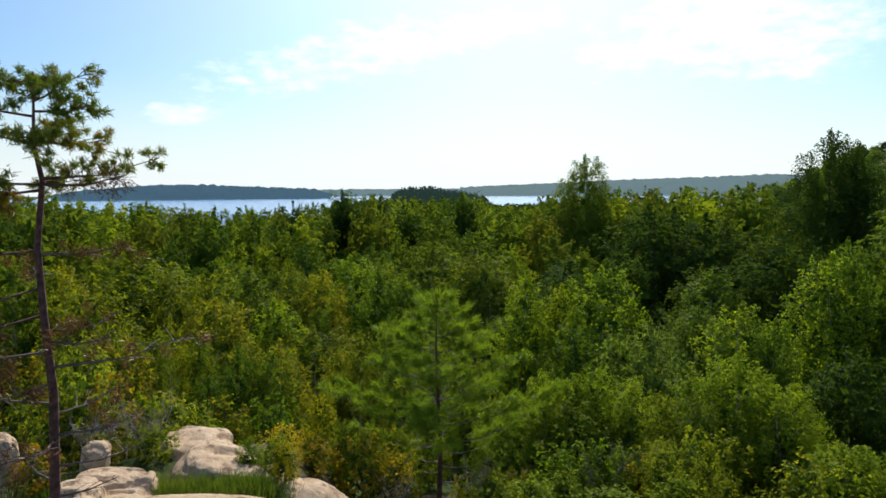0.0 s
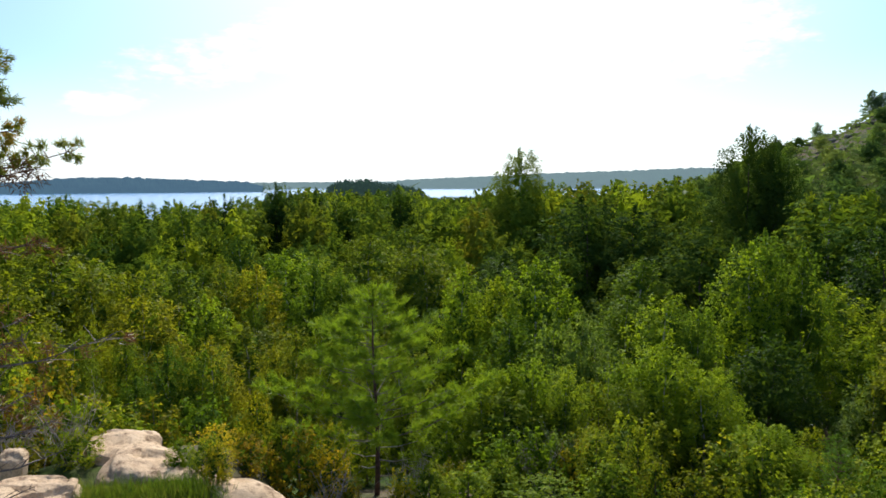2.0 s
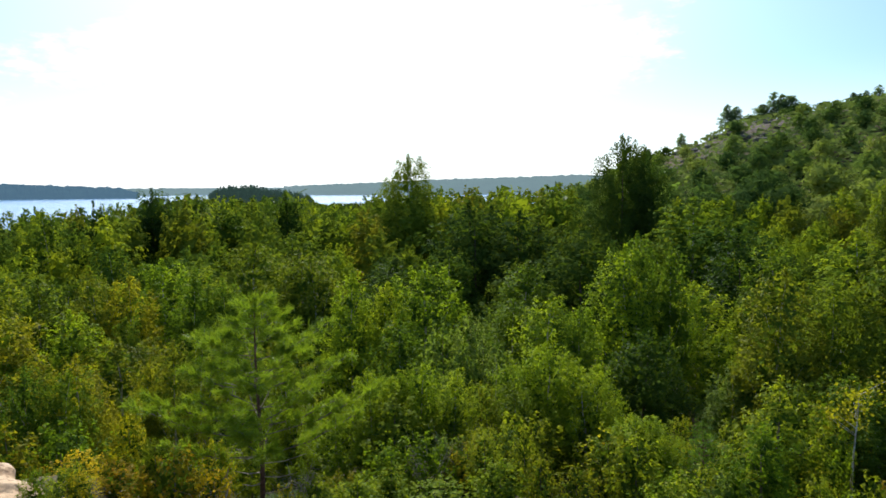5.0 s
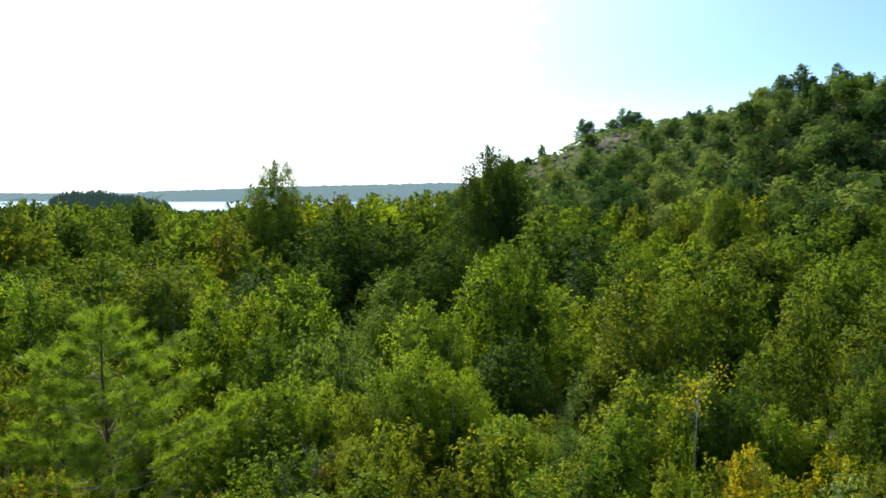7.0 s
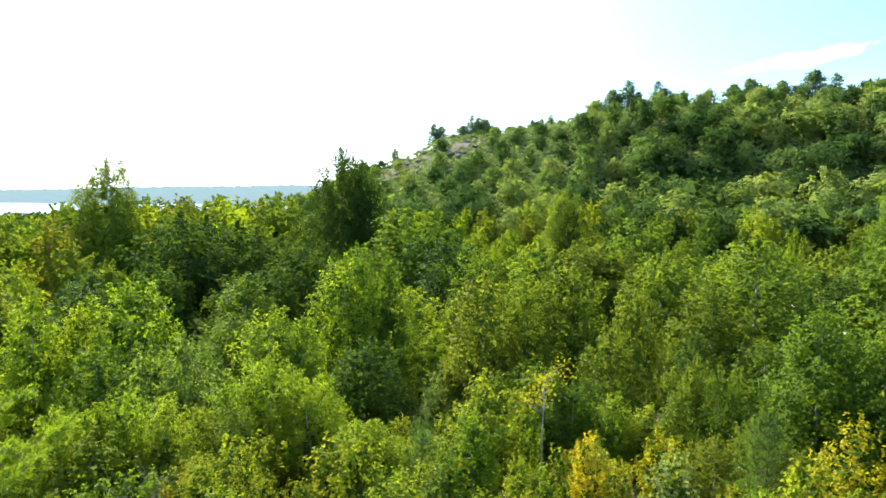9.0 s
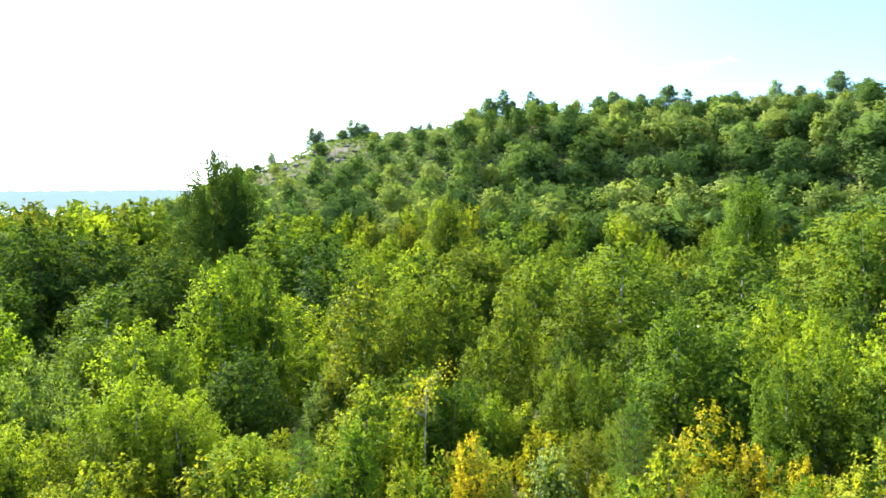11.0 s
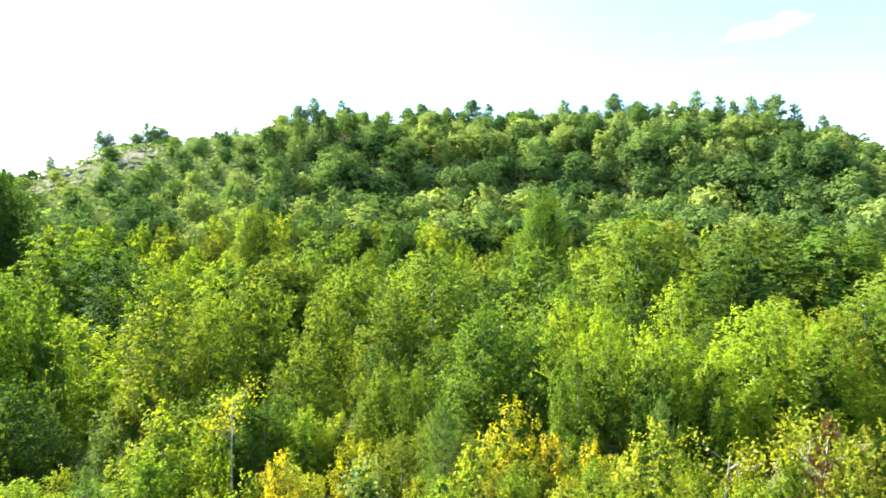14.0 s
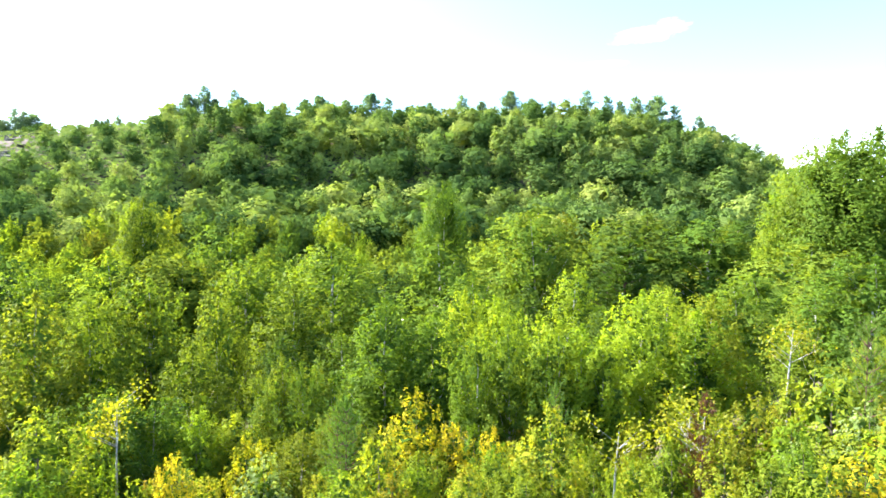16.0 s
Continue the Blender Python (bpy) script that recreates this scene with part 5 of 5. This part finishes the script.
boulder(-4.96, 8.07, 36.98, 0.30, 0.50, 0.60, 40, 8.8, tilt=0)


def outcrop(az, r, w, h, seed):
    x, y = -r * math.sin(radians(az)), r * math.cos(radians(az))
    ob = boulder(x, y, land_at(x, y) + 0.22 * h + 0.12, w, w * 0.8, h, seed * 40, seed, GREY_GRANITE)
    ob.name = "granite_outcrop"
    return tagged(ob, "bare grey-pink granite outcrop on the open ridge", "rock", "outcrops on the ridge")


ridge_rng = random.Random(4)
for _k in range(60):
    _az = ridge_rng.uniform(-56, -34) if _k % 3 == 0 else ridge_rng.uniform(-44, -34.3)
    _r0 = 174 if _az > -42.5 else 199
    outcrop(_az, ridge_rng.uniform(_r0, 214), ridge_rng.uniform(1.4, 4.2), ridge_rng.uniform(0.8, 1.9), 9 + _k * 0.7)


def grass_patch(x, y, w, d, n, tall, name="grass"):
    rng = np.random.default_rng(int(abs(x * 100 + y * 10)))
    g = Geo()
    px, py = x + rng.normal(size=n) * w / 3, y + rng.normal(size=n) * d / 3
    pz = land(px, py)
    g.needles(np.stack([px, py, pz], 1), np.tile((0, 0, 1.0), (n, 1)), tall, 0.012, rng, 2, 0.3)
    return tagged(new(name, g.mesh(name, GRASS)), "tuft of green grass among the granite boulders", "grass", kind="stuff")


grass_patch(-2.56, 7.95, 1.3, 0.4, 1700, 0.26)
grass_patch(-1.92, 8.13, 0.6, 0.3, 700, 0.24)
grass_patch(-3.19, 7.95, 0.8, 0.4, 700, 0.24)
grass_patch(-4.24, 8.06, 1.2, 0.6, 350, 0.22)
grass_patch(-3.61, 6.57, 1.0, 0.6, 700, 0.28)
for _x, _y, _k, _t, _w in ((-3.55, 9.15, "lime", 0.5, 0.7), (-4.2, 8.9, "orange", 0.5, 0.7), (-4.6, 8.2, "orange", 0.6, 0.7), (-1.75, 8.75, "lime", 0.55, 0.5), (-1.55, 8.55, "yellow", 0.6, 0.4),
                           (-5.3, 9.6, "orange", 1.2, 1.2), (-4.9, 10.6, "orange", 1.2, 1.3), (-3.9, 10.9, "green", 1.1, 1.2), (-6.2, 10.4, "lime", 1.6, 1.4), 
                           (-0.7, 9.9, "orange", 1.3, 1.0)):
    shrub(_k, _x, _y, land_at(_x, _y) + _t, _w)


shrub("orange", -1.36, 9.62, 36.18, 0.70)
shrub("lime", -1.08, 10.58, 36.27, 0.80)
shrub("yellow", -0.29, 9.97, 35.94, 0.80)
shrub("orange", -0.02, 9.69, 35.71, 0.50)
shrub("yellow", 0.84, 9.90, 35.61, 0.50)
shrub("lime", 1.27, 9.78, 35.75, 0.70)
shrub("green", -2.11, 8.80, 36.67, 0.35)
shrub("green", -4.10, 9.96, 36.87, 0.90)
shrub("lime", -3.89, 10.49, 36.79, 0.90)
shrub("lime", -5.03, 9.68, 37.48, 1.20)
shrub("orange", -4.70, 10.32, 37.12, 1.20)
shrub("green", 1.95, 10.31, 35.42, 0.80)
shrub("lime", 2.66, 11.21, 35.11, 0.80)


def jack_pine():
    """The thin jack pine at the edge of the ledge: live boughs aloft, dead ones below."""
    rng = np.random.default_rng(77)
    x0, y0 = -3.10, 6.17
    z0 = land_at(x0, y0) - 0.05
    ob = new("jack_pine")
    ob.matrix_basis = pose(x0, y0, z0, rz=27)
    zs = np.array([36.3, 37.1, 38.09, 38.84, 39.47, 40.08, 40.44, 41.14]) - z0
    zs[0] = 0
    zs[-1] -= 0.08
    zs[-2] -= 0.04
    xs = np.array([-0.01, -0.05, -0.01, -0.05, -0.07, 0.0, -0.05, -0.02])
    trunk = np.stack([xs, 0.02 * np.sin(zs * 2), zs], 1)
    g = Geo()
    g.tube(trunk, [0.054, 0.048, 0.041, 0.035, 0.03, 0.025, 0.018, 0.006], 9)
    part("trunk", g.mesh("trunk", BARK_PINE, True), ob, "thin dark reddish pine trunk")
    top = zs[-1]
    # height on the trunk, heading (0: towards the lake view), length, climb, share of live needles
    boughs = [(41.0, 20, 0.42, 0.3, 1), (41.0, 170, 0.45, 0.4, 1), (40.95, 100, 0.35, 0.4, 1), (40.85, 300, 0.45, 0.2, 1), (40.75, -8, 0.5, 0.1, 1), (40.7, 190, 0.62, 0.2, 1),
              (40.55, 60, 0.5, 0.2, 1), (40.45, 10, 0.62, 0.02, 1), (40.42, 205, 0.7, 0.3, 1), (40.4, 280, 0.6, 0.1, 1), (40.1, 2, 1.0, 0.16, 1), (40.05, 180, 0.85, 0.1, 1),
              (40.08, 70, 0.7, 0.15, 1), (40.05, 330, 0.8, 0.05, 0.8), (40.0, 215, 0.8, -0.05, 1), (39.45, 175, 0.9, -0.02, 0.6), (39.42, 5, 0.75, 0.0, 0.45), (39.2, 100, 0.6, 0.0, 0.5), (39.1, 220, 0.7, -0.05, 0.6),
              (38.7, 30, 0.6, -0.05, 0.5), (38.85, 200, 0.8, -0.1, 0.6), (38.6, 320, 0.7, 0.05, 0.5), (38.5, 185, 0.9, 0.05, 0.5), (38.35, -5, 1.25, 0.12, 0.12), (38.2, 230, 0.7, 0.05, 0.4), (38.0, 160, 0.8, 0.2, 0.5), (37.9, 40, 0.7, 0.05, 0.3), (37.7, 350, 0.75, 0.12, 0.2), (37.65, 260, 0.6, 0.1, 0.2),
              (37.55, 200, 0.9, 0.1, 0.1), (37.4, 10, 0.8, -0.02, 0.0), (37.25, 120, 0.6, 0.1, 0.0), (37.1, 345, 0.55, 0.2, 0.0), (36.95, 190, 0.6, 0.1, 0.0)]
    for hz, head, ln, climb, live in boughs:
        h = hz - 0.10 * max(0.0, hz - 40.3) - z0
        p0 = np.array([np.interp(h, zs, xs), 0, h])
        a = radians(head)
        d = np.array([math.cos(a), math.sin(a), climb])
        mid = p0 + d * ln * 0.5 + np.array([0, 0, -0.04 * ln])
        end = p0 + d * ln + np.array([0, 0, 0.05 * ln])
        b, nd = Geo(), Geo()
        b.tube([p0, mid, end], [0.010 + 0.006 * ln, 0.008, 0.003], 5)
        n = int(6 + 12 * ln)
        t = rng.uniform(0.25, 1, n)
        pos = np.where((t < 0.5)[:, None], p0 + (mid - p0) * (2 * t)[:, None], mid + (end - mid) * (2 * t - 1)[:, None])
        side = rng.normal(size=(n, 3)) * np.array([1, 1, 0.6])
        tips = pos + side * (0.07 + 0.05 * ln) + d * 0.05
        for q, e in zip(pos, tips):
            b.tube([q, (q + e) / 2 + np.array([0, 0, 0.01]), e], [0.005, 0.004, 0.002], 3)
        bough = part("bough", b.mesh("bough", BARK_PINE if live > 0.5 else TWIG), ob, "" if live > 0.5 else "bare dead bough")
        keep = rng.random(n) < live
        if live >= 1:
            extra = tips + rng.normal(size=tips.shape) * 0.06
            ways = np.concatenate([(tips - pos), (extra - pos)])
            nd.needles(np.concatenate([tips, tips * 0.72 + pos * 0.28 + 0.4 * (extra - tips)]), ways * 5, 0.062, 0.011, rng, 50, 0.8, 0.3)
            part("needles", nd.mesh("needles", NEEDLE_JACK), bough)
        elif keep.any():
            nd.needles(tips[keep], (tips - pos)[keep] * 5, 0.085, 0.010, rng, 40, 0.7, 0.4)
            part("needles", nd.mesh("needles", NEEDLE_DEAD), bough, "dry rust-brown needles")
    return tagged(ob, "thin jack pine with sparse boughs and dead lower branches", "tree")


jack_pine()


def dead_twigs(x, y, h, seed):
    rng = np.random.default_rng(seed)
    g = Geo()
    for _ in range(14):
        a = rng.uniform(0, 6.28)
        d = np.array([math.cos(a) * 0.45, math.sin(a) * 0.45, 1.0]) * h * rng.uniform(0.6, 1.1)
        p0 = np.array([rng.normal() * 0.06, rng.normal() * 0.06, 0])
        m = p0 + d * 0.5 + rng.normal(size=3) * 0.04
        g.tube([p0, m, p0 + d], [0.008, 0.006, 0.002], 3)
        for _ in range(4):
            q = p0 + d * rng.uniform(0.4, 0.9)
            g.tube([q, q + rng.normal(size=3) * 0.10, q + rng.normal(size=3) * 0.2 + np.array([0, 0, 0.1])], [0.004, 0.003, 0.001], 3)
    ob = new("dead_shrub", g.mesh("dead_shrub", DRY_TWIG))
    ob.matrix_basis = pose(x, y, land_at(x, y) - 0.03)
    return tagged(ob, "leafless grey twigs of a dead shrub", "shrub", "dead shrubs")


dead_twigs(5.2, 13.4, 1.2, 7)
dead_twigs(6.2, 15.4, 1.4, 8)
dead_twigs(13.3, 8.8, 0.9, 9)
dead_twigs(4.6, 13.2, 1.5, 1)
dead_twigs(3.6, 12.4, 1.2, 2)
dead_twigs(5.4, 14.4, 1.6, 3)
dead_twigs(-0.6, 12.6, 1.3, 4)
dead_twigs(-4.4, 10.4, 1.2, 5)
dead_twigs(-3.8, 9.5, 1.0, 10)
dead_twigs(-4.3, 9.0, 0.9, 11)
dead_twigs(-0.2, 9.2, 0.7, 12)
dead_twigs(0.9, 10.4, 0.9, 13)
dead_twigs(-5.2, 9.6, 0.7, 6)
